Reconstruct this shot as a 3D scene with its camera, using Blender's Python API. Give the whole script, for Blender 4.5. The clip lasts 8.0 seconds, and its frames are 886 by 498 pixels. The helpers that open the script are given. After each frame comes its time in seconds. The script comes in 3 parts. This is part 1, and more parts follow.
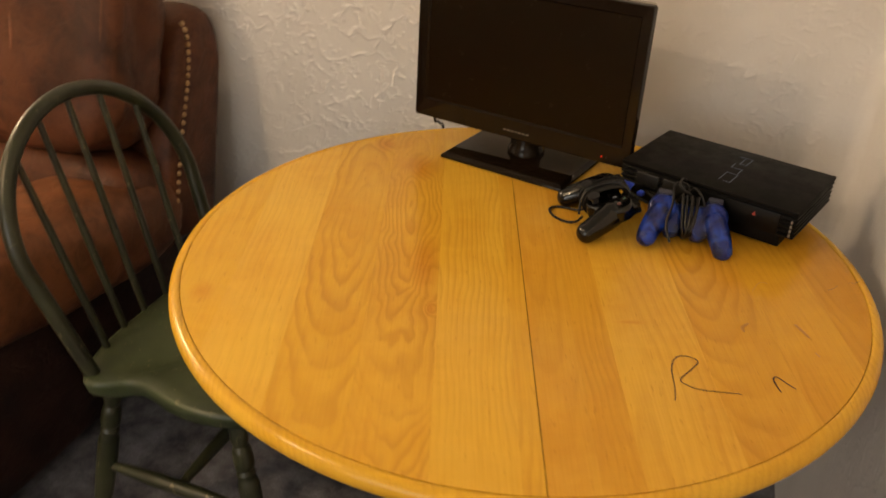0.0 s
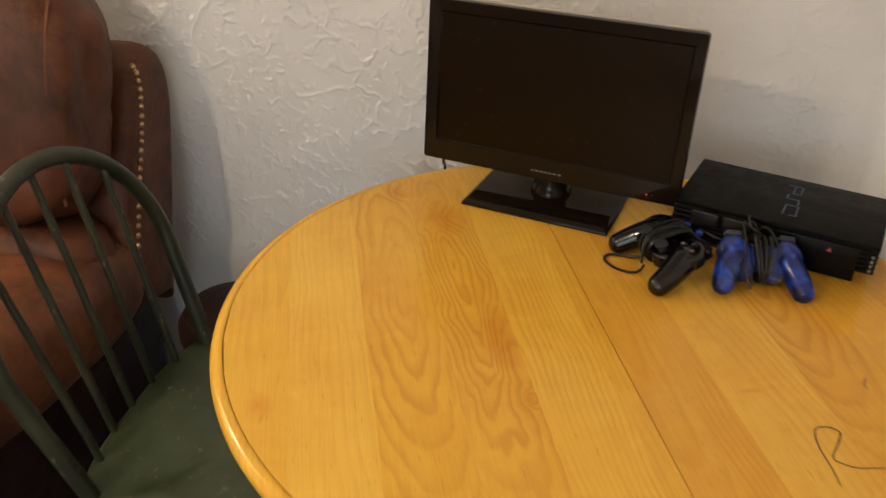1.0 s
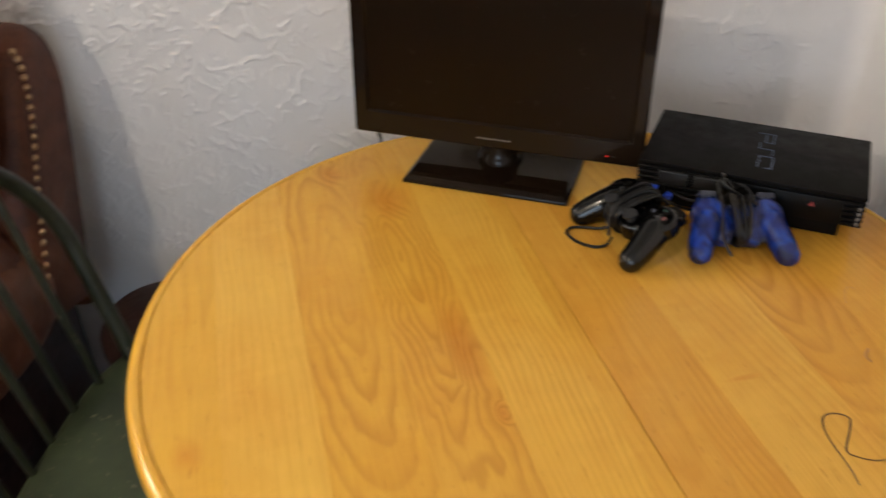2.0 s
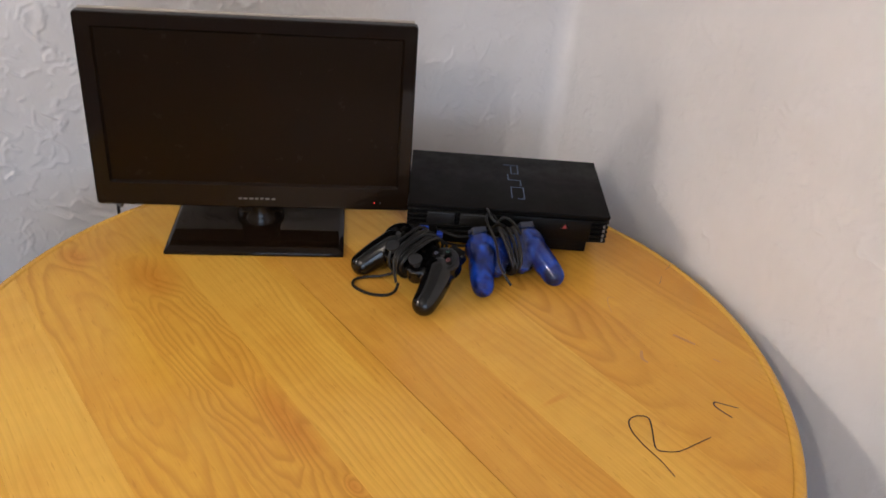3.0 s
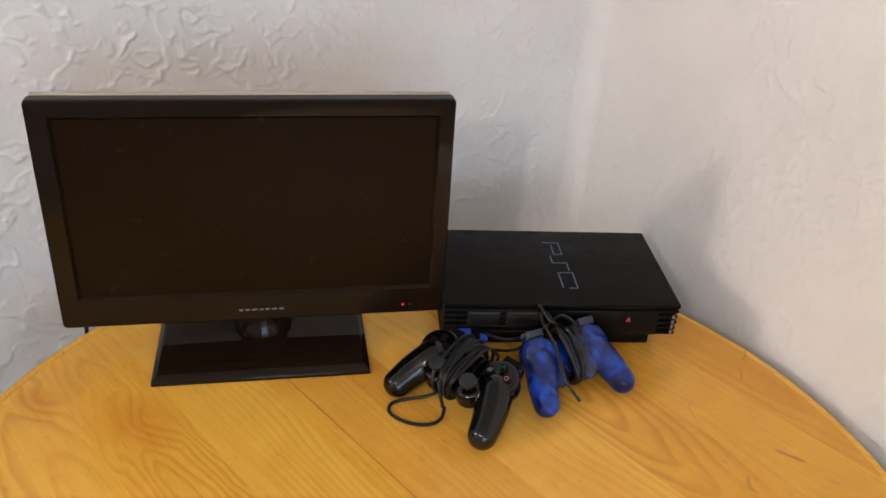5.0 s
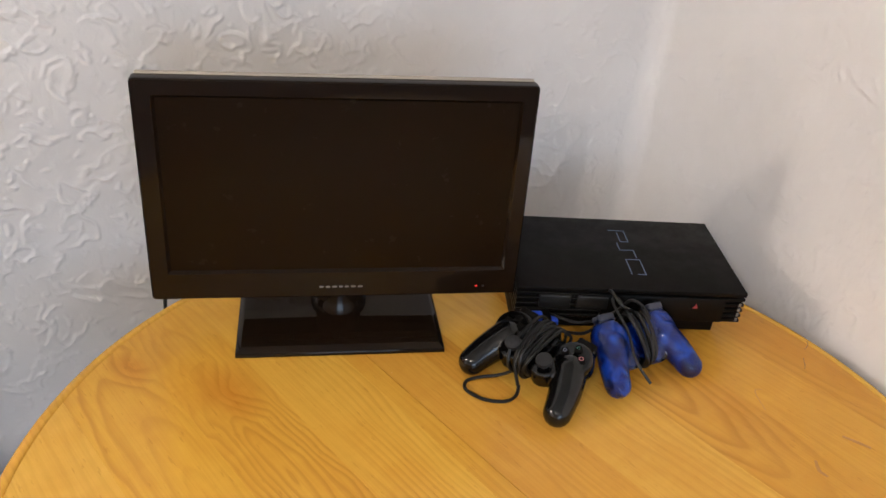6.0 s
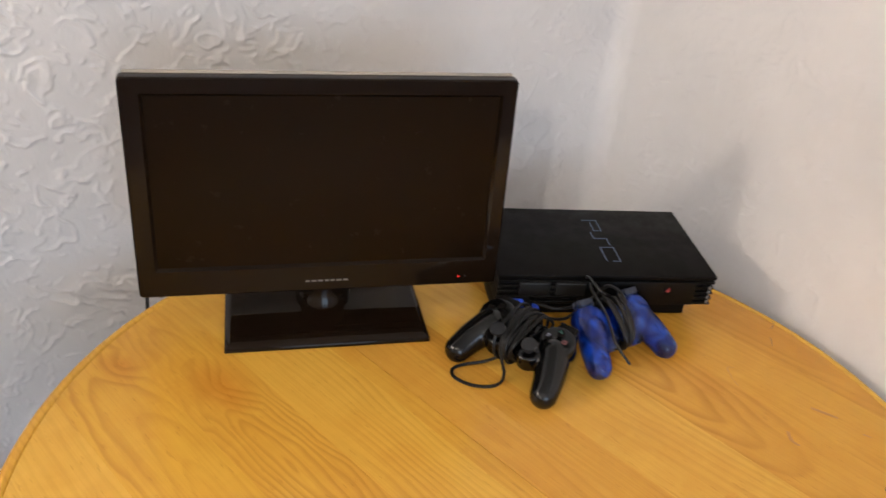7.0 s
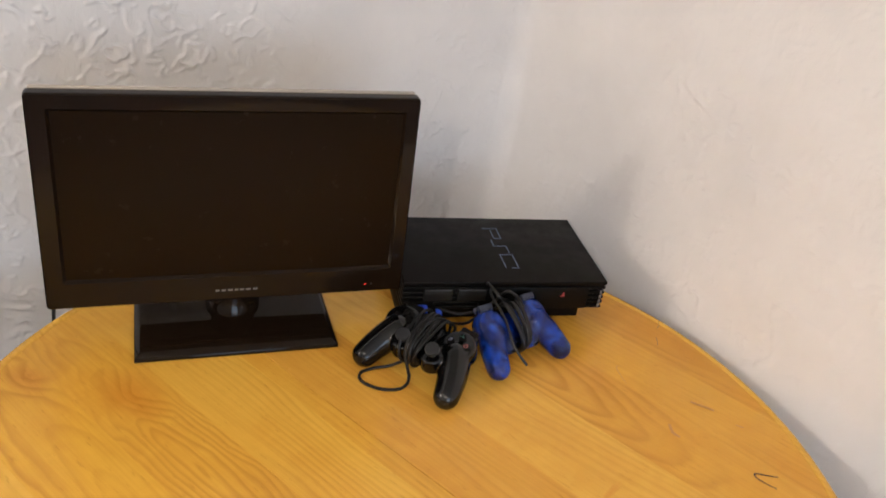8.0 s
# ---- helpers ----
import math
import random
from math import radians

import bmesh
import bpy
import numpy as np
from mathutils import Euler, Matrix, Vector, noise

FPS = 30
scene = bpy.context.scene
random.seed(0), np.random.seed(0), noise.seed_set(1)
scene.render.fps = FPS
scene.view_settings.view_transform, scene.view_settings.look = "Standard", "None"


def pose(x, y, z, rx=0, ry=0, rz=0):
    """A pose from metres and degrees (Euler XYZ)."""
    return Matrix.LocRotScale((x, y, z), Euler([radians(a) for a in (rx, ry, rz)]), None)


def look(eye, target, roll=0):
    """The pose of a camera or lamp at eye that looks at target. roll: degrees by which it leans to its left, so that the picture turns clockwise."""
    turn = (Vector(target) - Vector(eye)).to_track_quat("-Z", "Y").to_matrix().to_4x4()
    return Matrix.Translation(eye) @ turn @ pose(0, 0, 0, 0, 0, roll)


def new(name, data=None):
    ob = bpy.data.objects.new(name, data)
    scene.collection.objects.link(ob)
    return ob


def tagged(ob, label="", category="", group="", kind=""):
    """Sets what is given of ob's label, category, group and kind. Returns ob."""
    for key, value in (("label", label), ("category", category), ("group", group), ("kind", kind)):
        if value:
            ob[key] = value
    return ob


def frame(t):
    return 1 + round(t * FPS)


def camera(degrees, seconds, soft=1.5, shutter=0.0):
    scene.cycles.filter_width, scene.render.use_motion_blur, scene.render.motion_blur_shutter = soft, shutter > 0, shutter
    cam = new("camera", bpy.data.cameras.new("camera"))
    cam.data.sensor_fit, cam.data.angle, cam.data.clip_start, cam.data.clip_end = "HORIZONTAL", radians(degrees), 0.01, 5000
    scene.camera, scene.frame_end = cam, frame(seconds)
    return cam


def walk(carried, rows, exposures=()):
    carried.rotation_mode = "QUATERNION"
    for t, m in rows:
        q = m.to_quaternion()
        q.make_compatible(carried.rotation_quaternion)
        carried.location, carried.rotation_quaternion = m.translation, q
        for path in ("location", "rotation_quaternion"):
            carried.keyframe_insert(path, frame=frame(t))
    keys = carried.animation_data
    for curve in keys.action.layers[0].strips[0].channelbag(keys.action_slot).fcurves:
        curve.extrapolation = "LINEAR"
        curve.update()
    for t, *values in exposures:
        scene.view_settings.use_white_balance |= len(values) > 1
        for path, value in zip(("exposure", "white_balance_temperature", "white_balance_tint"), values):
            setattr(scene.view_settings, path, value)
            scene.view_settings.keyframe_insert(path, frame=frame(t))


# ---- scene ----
cam = camera(55.5, 8.0, shutter=0.5)
PATH = [
    (0, (0.405, 0.323, 1.404), (-0.188, 1.951, 0.405), 1.8),
    (0.5, (0.231, 0.313, 1.449), (-0.155, 2.001, 0.449), 1.4),
    (1, (0.092, 0.428, 1.415), (-0.219, 2.13, 0.412), 1.8),
    (1.5, (0.049, 0.534, 1.393), (-0.211, 2.225, 0.357), 0.6),
    (2, (0.067, 0.582, 1.388), (-0.107, 2.237, 0.279), -0.9),
    (2.2, (0.079, 0.601, 1.375), (0.061, 2.275, 0.28), -0.0),
    (3.3, (-0.121, 0.671, 1.441), (0.524, 2.245, 0.39), 5.4),
    (3.5, (-0.122, 0.714, 1.44), (0.522, 2.29, 0.39), 5.3),
    (4, (-0.093, 0.808, 1.443), (0.544, 2.407, 0.425), 4.7),
    (4.2, (-0.079, 0.845, 1.439), (0.561, 2.445, 0.425), 4.5),
    (5.3, (-0.155, 0.906, 1.416), (0.578, 2.447, 0.375), 4.4),
    (5.5, (-0.17, 0.909, 1.414), (0.523, 2.466, 0.366), 4.4),
    (6, (-0.211, 0.899, 1.418), (0.473, 2.458, 0.368), 5.2),
    (6.5, (-0.236, 0.897, 1.425), (0.491, 2.441, 0.382), 5.5),
    (7, (-0.262, 0.887, 1.417), (0.533, 2.403, 0.382), 5.8),
    (7.5, (-0.284, 0.853, 1.42), (0.672, 2.278, 0.392), 8.9),
    (8, (-0.275, 0.853, 1.457), (0.704, 2.27, 0.441), 9.0),
]
EXPOSURES = [(0.0, -0.44, 9400, 14), (1.0, -0.36, 7300, 9), (1.5, -0.37, 6650, 9), (2.2, -0.30, 6250, 10), (3.5, -0.30, 5800, 14), (4.0, -0.13, 5850, 11), (5.5, -0.06, 6050, 11), (6.5, -0.07, 6050, 11), (8.0, -0.04, 6150, 11)]
walk(cam, [(t, look(eye, target, roll)) for t, eye, target, roll in PATH], EXPOSURES)

# ---- light ----
world = bpy.data.worlds.new("daylight")
world.use_nodes = True
scene.world = world
sky = world.node_tree.nodes.new("ShaderNodeTexSky")
sky.sky_type, sky.sun_disc, sky.sun_elevation, sky.sun_rotation = "NISHITA", False, radians(35), radians(200)
world.node_tree.links.new(sky.outputs[0], world.node_tree.nodes["Background"].inputs[0])
world.node_tree.nodes["Background"].inputs[1].default_value = 0.12


def lamp(name, where, watts, colour, radius):
    data = bpy.data.lights.new(name, "POINT")
    data.energy, data.color, data.shadow_soft_size = watts, colour, radius
    ob = new(name, data)
    ob.location = where
    return ob


def window_light(name, m, width, height, watts, colour):
    data = bpy.data.lights.new(name, "AREA")
    data.shape, data.size, data.size_y, data.energy, data.color = "RECTANGLE", width, height, watts, colour
    ob = new(name, data)
    ob.matrix_world = m
    return ob


LAMP_A, LAMP_B, LAMP_C = (-1.35, -0.10, 2.22), (-3.2, 1.72, 2.18), (-0.85, -1.75, 2.15)
lamp("ceiling_lamp_light", LAMP_A, 57, (1.0, 0.84, 0.66), 0.03)
lamp("ceiling_lamp_light", LAMP_B, 94, (1.0, 0.84, 0.66), 0.10)
for side in (-1, 1):
    lamp("ceiling_lamp_light", (LAMP_C[0] + 0.13 * side, LAMP_C[1], LAMP_C[2]), 2.5, (1.0, 0.90, 0.78), 0.03)
window_light("window_light", look((-0.6, -2.36, 1.45), (-0.4, 2.0, 0.9)), 1.7, 1.2, 28, (0.60, 0.78, 1.0))


# ---- mesh helpers ----
def finish(name, bm, mat, smooth=40):
    me = bpy.data.meshes.new(name)
    bmesh.ops.recalc_face_normals(bm, faces=bm.faces)
    bm.to_mesh(me)
    bm.free()
    if mat:
        me.materials.append(mat)
    if smooth:
        me.polygons.foreach_set("use_smooth", [True] * len(me.polygons))
        me.set_sharp_from_angle(angle=radians(smooth))
    return me


def part(name, bm, mat, parent=None, label="", smooth=40, m=None):
    ob = new(name, finish(name, bm, mat, smooth))
    if m is not None:
        ob.matrix_basis = m
    ob.parent = parent
    if label:
        ob["label"] = label
    return ob


def thing(name, m, label, category, group="", kind=""):
    ob = new(name)
    ob.empty_display_size = 0.05
    ob.matrix_basis = m
    return tagged(ob, label, category, group, kind)


def box(bm, x0, x1, y0, y1, z0, z1, bevel=0.0, segments=2, m=None):
    """A box, with rounded edges if asked."""
    made = bmesh.ops.create_cube(bm, size=1.0, matrix=Matrix.Translation(((x0 + x1) / 2, (y0 + y1) / 2, (z0 + z1) / 2)) @ Matrix.Diagonal((x1 - x0, y1 - y0, z1 - z0, 1)))
    verts = made["verts"]
    if m is not None:
        bmesh.ops.transform(bm, matrix=m, verts=verts)
    if bevel:
        bmesh.ops.bevel(bm, geom=list({e for v in verts for e in v.link_edges}), offset=bevel, segments=segments, profile=0.5, affect="EDGES")
    return bm


def boxed(*args, **kw):
    return box(bmesh.new(), *args, **kw)


def lathe(bm, profile, steps=32, m=None):
    """Turns a profile of (radius, z) round the z axis."""
    rings = []
    for r, z in profile:
        rings.append([bm.verts.new((r * math.cos(2 * math.pi * i / steps), r * math.sin(2 * math.pi * i / steps), z)) for i in range(steps)])
    for a, b in zip(rings, rings[1:]):
        for i in range(steps):
            j = (i + 1) % steps
            bm.faces.new((a[i], a[j], b[j], b[i]))
    if profile[0][0] > 1e-5:
        bm.faces.new(rings[0][::-1])
    if profile[-1][0] > 1e-5:
        bm.faces.new(rings[-1])
    if m is not None:
        bmesh.ops.transform(bm, matrix=m, verts=[v for r in rings for v in r])
    return bm


def spline(points, per=8, closed=False):
    """A smooth run of points through the given ones."""
    pts = [Vector(p) for p in points]
    n = len(pts)
    out = []
    for i in range(n if closed else n - 1):
        p0, p1, p2, p3 = (pts[(i + k) % n] if closed else pts[min(max(i + k, 0), n - 1)] for k in (-1, 0, 1, 2))
        for k in range(per):
            t = k / per
            out.append(0.5 * (2 * p1 + (p2 - p0) * t + (2 * p0 - 5 * p1 + 4 * p2 - p3) * t * t + (3 * p1 - p0 - 3 * p2 + p3) * t ** 3))
    if not closed:
        out.append(pts[-1])
    return out


def tube(bm, points, radius, sides=8, closed=False, flat=1.0):
    """A round bar along points; radius is a number or a function of the way along (0 to 1)."""
    pts = [Vector(p) for p in points]
    n = len(pts)
    side = None
    rings = []
    for i, p in enumerate(pts):
        ahead = (pts[(i + 1) % n] - pts[i - 1]) if closed else (pts[min(i + 1, n - 1)] - pts[max(i - 1, 0)])
        ahead.normalize()
        if side is None:
            side = ahead.cross(Vector((0, 0, 1)) if abs(ahead.z) < 0.9 else Vector((1, 0, 0))).normalized()
        side = (side - ahead * side.dot(ahead)).normalized()
        up = ahead.cross(side)
        r = radius(i / (n - 1)) if callable(radius) else radius
        rings.append([bm.verts.new(p + side * r * math.cos(2 * math.pi * k / sides) + up * r * flat * math.sin(2 * math.pi * k / sides)) for k in range(sides)])
    for i in range(n if closed else n - 1):
        a, b = rings[i], rings[(i + 1) % n]
        for k in range(sides):
            j = (k + 1) % sides
            bm.faces.new((a[k], a[j], b[j], b[k]))
    if not closed:
        bm.faces.new(rings[0][::-1])
        bm.faces.new(rings[-1])
    return bm


def ball(bm, where, r, squash=(1, 1, 1), u=20, v=12):
    bmesh.ops.create_uvsphere(bm, u_segments=u, v_segments=v, radius=r, matrix=Matrix.Translation(where) @ Matrix.Diagonal((*squash, 1)))
    return bm


def cushion(bm, size, power=4.0, m=None, steps=28, wobble=0.0, seed=0):
    """A stuffed form: a rounded box that swells, with soft creases."""
    made = bmesh.ops.create_cube(bm, size=2.0)
    verts = made["verts"]
    edges = list({e for v in verts for e in v.link_edges})
    bmesh.ops.subdivide_edges(bm, edges=edges, cuts=steps // 2, use_grid_fill=True)
    verts = list(bm.verts)
    for v in verts:
        d = v.co
        k = (abs(d.x) ** power + abs(d.y) ** power + abs(d.z) ** power) ** (1 / power)
        q = d / k
        w = 1.0 + wobble * (noise.noise(q * 2.2 + Vector((seed * 7.1, seed * 3.3, 0))) + 0.5 * noise.noise(q * 6.0 + Vector((0, seed * 5.0, 2))))
        v.co = Vector((q.x * size[0] / 2, q.y * size[1] / 2, q.z * size[2] / 2)) * w
    if m is not None:
        bmesh.ops.transform(bm, matrix=m, verts=verts)
    return bm


def frustum(bm, low, high, bevel=0.0):
    """A block between two rectangles (x0, x1, y0, y1, z)."""
    vs = []
    for x0, x1, y0, y1, z in (low, high):
        vs.append([bm.verts.new(p) for p in ((x0, y0, z), (x1, y0, z), (x1, y1, z), (x0, y1, z))])
    a, b = vs
    fs = [bm.faces.new(a[::-1]), bm.faces.new(b)]
    for i in range(4):
        j = (i + 1) % 4
        fs.append(bm.faces.new((a[i], a[j], b[j], b[i])))
    if bevel:
        bmesh.ops.bevel(bm, geom=list({e for f in fs for e in f.edges}), offset=bevel, segments=2, profile=0.5, affect="EDGES")
    return bm


# ---- materials ----
def material(name, colour=(0.5, 0.5, 0.5), rough=0.5, metal=0.0, **more):
    mat = bpy.data.materials.new(name)
    mat.use_nodes = True
    b = mat.node_tree.nodes["Principled BSDF"]
    b.inputs["Base Color"].default_value = (*colour, 1)
    b.inputs["Roughness"].default_value, b.inputs["Metallic"].default_value = rough, metal
    for key, value in more.items():
        b.inputs[key.replace("_", " ")].default_value = value
    return mat


class Nodes:
    """Short hand for a material's nodes."""

    def __init__(self, mat):
        self.t = mat.node_tree
        self.b = self.t.nodes["Principled BSDF"]

    def add(self, kind, ins=None):
        n = self.t.nodes.new("ShaderNode" + kind)
        for k, v in (ins or {}).items():
            if isinstance(v, bpy.types.NodeSocket):
                self.t.links.new(v, n.inputs[k])
            else:
                n.inputs[k].default_value = v
        return n

    def coords(self, scale=(1, 1, 1), kind="Object", move=(0, 0, 0)):
        c = self.add("TexCoord")
        return self.add("Mapping", {"Vector": c.outputs[kind], "Scale": scale, "Location": move}).outputs[0]

    def noise(self, vec, scale, detail=4, rough=0.55, distort=0.0):
        return self.add("TexNoise", {"Vector": vec, "Scale": scale, "Detail": detail, "Roughness": rough, "Distortion": distort}).outputs["Fac"]

    def ramp(self, fac, stops):
        n = self.add("ValToRGB", {"Fac": fac})
        e = n.color_ramp.elements
        while len(e) < len(stops):
            e.new(0.5)
        for el, (p, c) in zip(e, stops):
            el.position = p
            el.color = (*c, 1) if isinstance(c, tuple) else (c, c, c, 1)
        return n.outputs[0]

    def math(self, op, a, b=0.0, c=0.0):
        n = self.add("Math", {0: a, 1: b, 2: c})
        n.operation = op
        return n.outputs[0]

    def mix(self, fac, a, b, blend="MIX"):
        n = self.add("Mix")
        n.data_type, n.blend_type = "RGBA", blend
        for k, v in ((0, fac), (6, a), (7, b)):
            if isinstance(v, bpy.types.NodeSocket):
                self.t.links.new(v, n.inputs[k])
            else:
                n.inputs[k].default_value = (*v, 1) if isinstance(v, tuple) else v
        return n.outputs[2]

    def bump(self, height, strength, distance, normal=None):
        ins = {"Height": height, "Strength": strength, "Distance": distance}
        if normal is not None:
            ins["Normal"] = normal
        return self.add("Bump", ins).outputs[0]

    def to(self, key, socket):
        self.t.links.new(socket, self.b.inputs[key])


def plaster_material(name):
    """White trowelled plaster: brush grain and faint tone changes; the ridges are in the wall's mesh."""
    mat = material(name, (0.78, 0.77, 0.76), 0.62)
    n = Nodes(mat)
    v = n.coords()
    pits = n.bump(n.noise(n.coords((1, 1, 0.6)), 45.0, 4, 0.6, 0.6), 0.45, 0.0030)
    n.to("Normal", n.bump(n.noise(v, 130.0, 4, 0.6), 0.25, 0.0009, pits))
    n.to("Base Color", n.ramp(n.noise(v, 5.0, 4, 0.6), [(0.3, (0.74, 0.73, 0.73)), (0.7, (0.81, 0.80, 0.80))]))
    return mat


def tabletop_material(name, axis=0.0, heart_y=0.3, taper=0.10, ring=0.009, warp=0.010, depth=0.34, knots=()):
    """Varnished maple. Growth rings of a log cut lengthwise: nested arches round an axis, wider or closer, with pores and stains.
    axis and heart_y: where the arches centre; taper: how long they are; ring: their spacing; knots: reddish (x, y, length, width)."""
    mat = material(name, (0.6, 0.33, 0.08), 0.22, Specular_IOR_Level=0.36)
    n = Nodes(mat)
    info = n.add("ObjectInfo")
    p = n.add("TexCoord").outputs["Object"]

    def stretched(scale, move=(0, 0, 0)):
        return n.add("Mapping", {"Vector": p, "Scale": scale, "Location": move}).outputs[0]

    xyz = n.add("SeparateXYZ", {0: p})
    seed = (axis * 37.0, heart_y * 11.0, ring * 900.0)
    sway = n.math("SUBTRACT", n.noise(stretched((7.0, 2.6, 7.0), seed), 1.0, 2.5, 0.5), 0.5)
    ripple = n.math("SUBTRACT", n.noise(stretched((17.0, 6.0, 17.0), seed), 1.0, 2.2, 0.5, 0.3), 0.5)
    dx = n.math("ADD", n.math("SUBTRACT", xyz.outputs[0], axis), n.math("MULTIPLY", sway, 0.060))
    dy = n.math("MULTIPLY", n.math("SUBTRACT", xyz.outputs[1], heart_y), taper)
    r = n.math("SQRT", n.math("ADD", n.math("MULTIPLY", dx, dx), n.math("MULTIPLY", dy, dy)))
    r = n.math("ADD", r, n.math("MULTIPLY", ripple, warp))
    stain = None
    for kx, ky, length, width in knots:
        far = n.add("VectorMath", {0: stretched((1 / width, 1 / length, 0), (-kx / width, -ky / length, 0))})
        far.operation = "LENGTH"
        near = n.ramp(n.math("ADD", far.outputs["Value"], n.math("MULTIPLY", ripple, 0.9)), [(0.15, 1.0), (1.0, 0.0)])
        r = n.math("ADD", r, n.math("MULTIPLY", near, 0.016))
        stain = near if stain is None else n.math("MAXIMUM", stain, near)
    turn = n.math("FRACT", n.math("DIVIDE", r, ring))
    late = n.ramp(turn, [(0.0, 0.35), (0.10, 0.0), (0.45, 0.06), (0.86, 1.0), (0.95, 0.9), (1.0, 0.35)])
    gate = n.ramp(n.noise(stretched((8.0, 3.0, 8.0), seed), 1.0, 2), [(0.36, 0.08), (0.60, 1.0)])
    lines = n.math("MULTIPLY", late, gate)
    fibre = n.noise(stretched((420.0, 9.0, 420.0), seed), 1.0, 3, 0.6)
    flecks = n.ramp(n.noise(stretched((330.0, 42.0, 330.0), seed), 1.0, 2, 0.5), [(0.66, 0.0), (0.72, 1.0)])
    blotch = n.noise(stretched((9.0, 5.0, 9.0), seed), 1.0, 4, 0.6)
    flame = n.noise(stretched((16.0, 30.0, 16.0), seed), 1.0, 3, 0.55, 0.6)
    tone = info.outputs["Color"]
    col = n.mix(n.ramp(blotch, [(0.40, 0.0), (0.75, 0.6)]), tone, n.mix(1.0, tone, (0.86, 0.70, 0.50), "MULTIPLY"))
    col = n.mix(n.ramp(flame, [(0.45, 0.0), (0.75, 0.30)]), col, n.mix(1.0, tone, (1.12, 1.16, 1.25), "MULTIPLY"))
    col = n.mix(n.math("MULTIPLY", lines, depth), col, n.mix(1.0, tone, (0.56, 0.38, 0.20), "MULTIPLY"))
    col = n.mix(n.ramp(fibre, [(0.42, 0.0), (0.72, 0.26)]), col, n.mix(1.0, tone, (0.74, 0.56, 0.38), "MULTIPLY"))
    col = n.mix(n.math("MULTIPLY", flecks, 0.25), col, n.mix(1.0, tone, (0.50, 0.30, 0.16), "MULTIPLY"))
    if stain is not None:
        col = n.mix(n.math("MULTIPLY", stain, 0.60), col, n.mix(1.0, col, (0.84, 0.62, 0.50), "MULTIPLY"))
    n.to("Base Color", col)
    smear = n.noise(stretched((7, 7, 7)), 1.0, 5, 0.65)
    n.to("Roughness", n.ramp(smear, [(0.3, 0.15), (0.7, 0.28)]))
    n.to("Normal", n.bump(n.math("ADD", fibre, lines), 0.10, 0.0006, n.bump(n.noise(stretched((5.0, 3.0, 5.0)), 1.0, 3, 0.5), 0.25, 0.004)))
    return mat


def leather_material(name, light, dark, rough=0.42):
    mat = material(name, light, rough, Specular_IOR_Level=0.28)
    n = Nodes(mat)
    v = n.coords()
    big = n.noise(v, 6.0, 5, 0.6, 0.4)
    col = n.ramp(big, [(0.32, dark), (0.55, light), (0.8, tuple(min(1, k * 1.35) for k in light))])
    pebble = n.add("TexVoronoi", {"Vector": v, "Scale": 260.0}).outputs["Distance"]
    crease = n.noise(v, 24.0, 5, 0.7, 0.8)
    # hollows of the creases are darkened in the colour, like shade in wrinkles
    n.to("Base Color", n.mix(n.ramp(crease, [(0.3, 0.6), (0.52, 0.0)]), col, dark))
    n.to("Roughness", n.ramp(big, [(0.3, rough + 0.12), (0.8, rough - 0.06)]))
    n.to("Normal", n.bump(pebble, 0.18, 0.0008, n.bump(crease, 0.5, 0.007)))
    return mat


def painted_wood_material(name, low, high, worn):
    """Old green paint, rubbed and chipped to the wood in places."""
    mat = material(name, high, 0.38)
    n = Nodes(mat)
    v = n.coords()
    big = n.noise(v, 9.0, 4, 0.6)
    col = n.ramp(big, [(0.3, low), (0.7, high)])
    chips = n.ramp(n.noise(n.coords((1, 1, 0.5)), 60.0, 5, 0.7), [(0.62, 0.0), (0.67, 1.0)])
    n.to("Base Color", n.mix(n.math("MULTIPLY", chips, worn), col, (0.22, 0.19, 0.11)))
    n.to("Roughness", n.ramp(big, [(0.3, 0.28), (0.75, 0.46)]))
    n.to("Normal", n.bump(n.noise(n.coords((1, 1, 0.2)), 90.0, 3), 0.18, 0.001))
    return mat


def carpet_material():
    mat = material("grey_blue_carpet", (0.12, 0.13, 0.16), 0.95)
    n = Nodes(mat)
    v = n.coords()
    tufts = n.noise(v, 330.0, 3, 0.7)
    worn = n.noise(v, 14.0, 5, 0.65)
    col = n.ramp(worn, [(0.35, (0.06, 0.060, 0.075)), (0.65, (0.27, 0.27, 0.31))])
    n.to("Base Color", n.mix(n.ramp(tufts, [(0.35, 0.6), (0.6, 0.0)]), col, (0.05, 0.052, 0.065)))
    n.to("Normal", n.bump(tufts, 0.8, 0.004))
    return mat


def plastic_material(name, colour, rough, grain=0.0, dust=0.12, shine=0.4):
    """Moulded plastic with handling marks and a little dust."""
    mat = material(name, colour, rough, Specular_IOR_Level=shine)
    n = Nodes(mat)
    v = n.coords()
    marks = n.noise(v, 34.0, 5, 0.7)
    n.to("Roughness", n.ramp(marks, [(0.35, max(0.02, rough * 0.85)), (0.75, min(1.0, rough * 1.25))]))
    if dust:
        n.to("Base Color", n.mix(n.ramp(marks, [(0.55, 0.0), (0.85, dust)]), colour, tuple(min(1.0, k * 1.4 + 0.012) for k in colour)))
    if grain:
        n.to("Normal", n.bump(n.noise(v, 1800.0, 2), grain, 0.0003))
    return mat


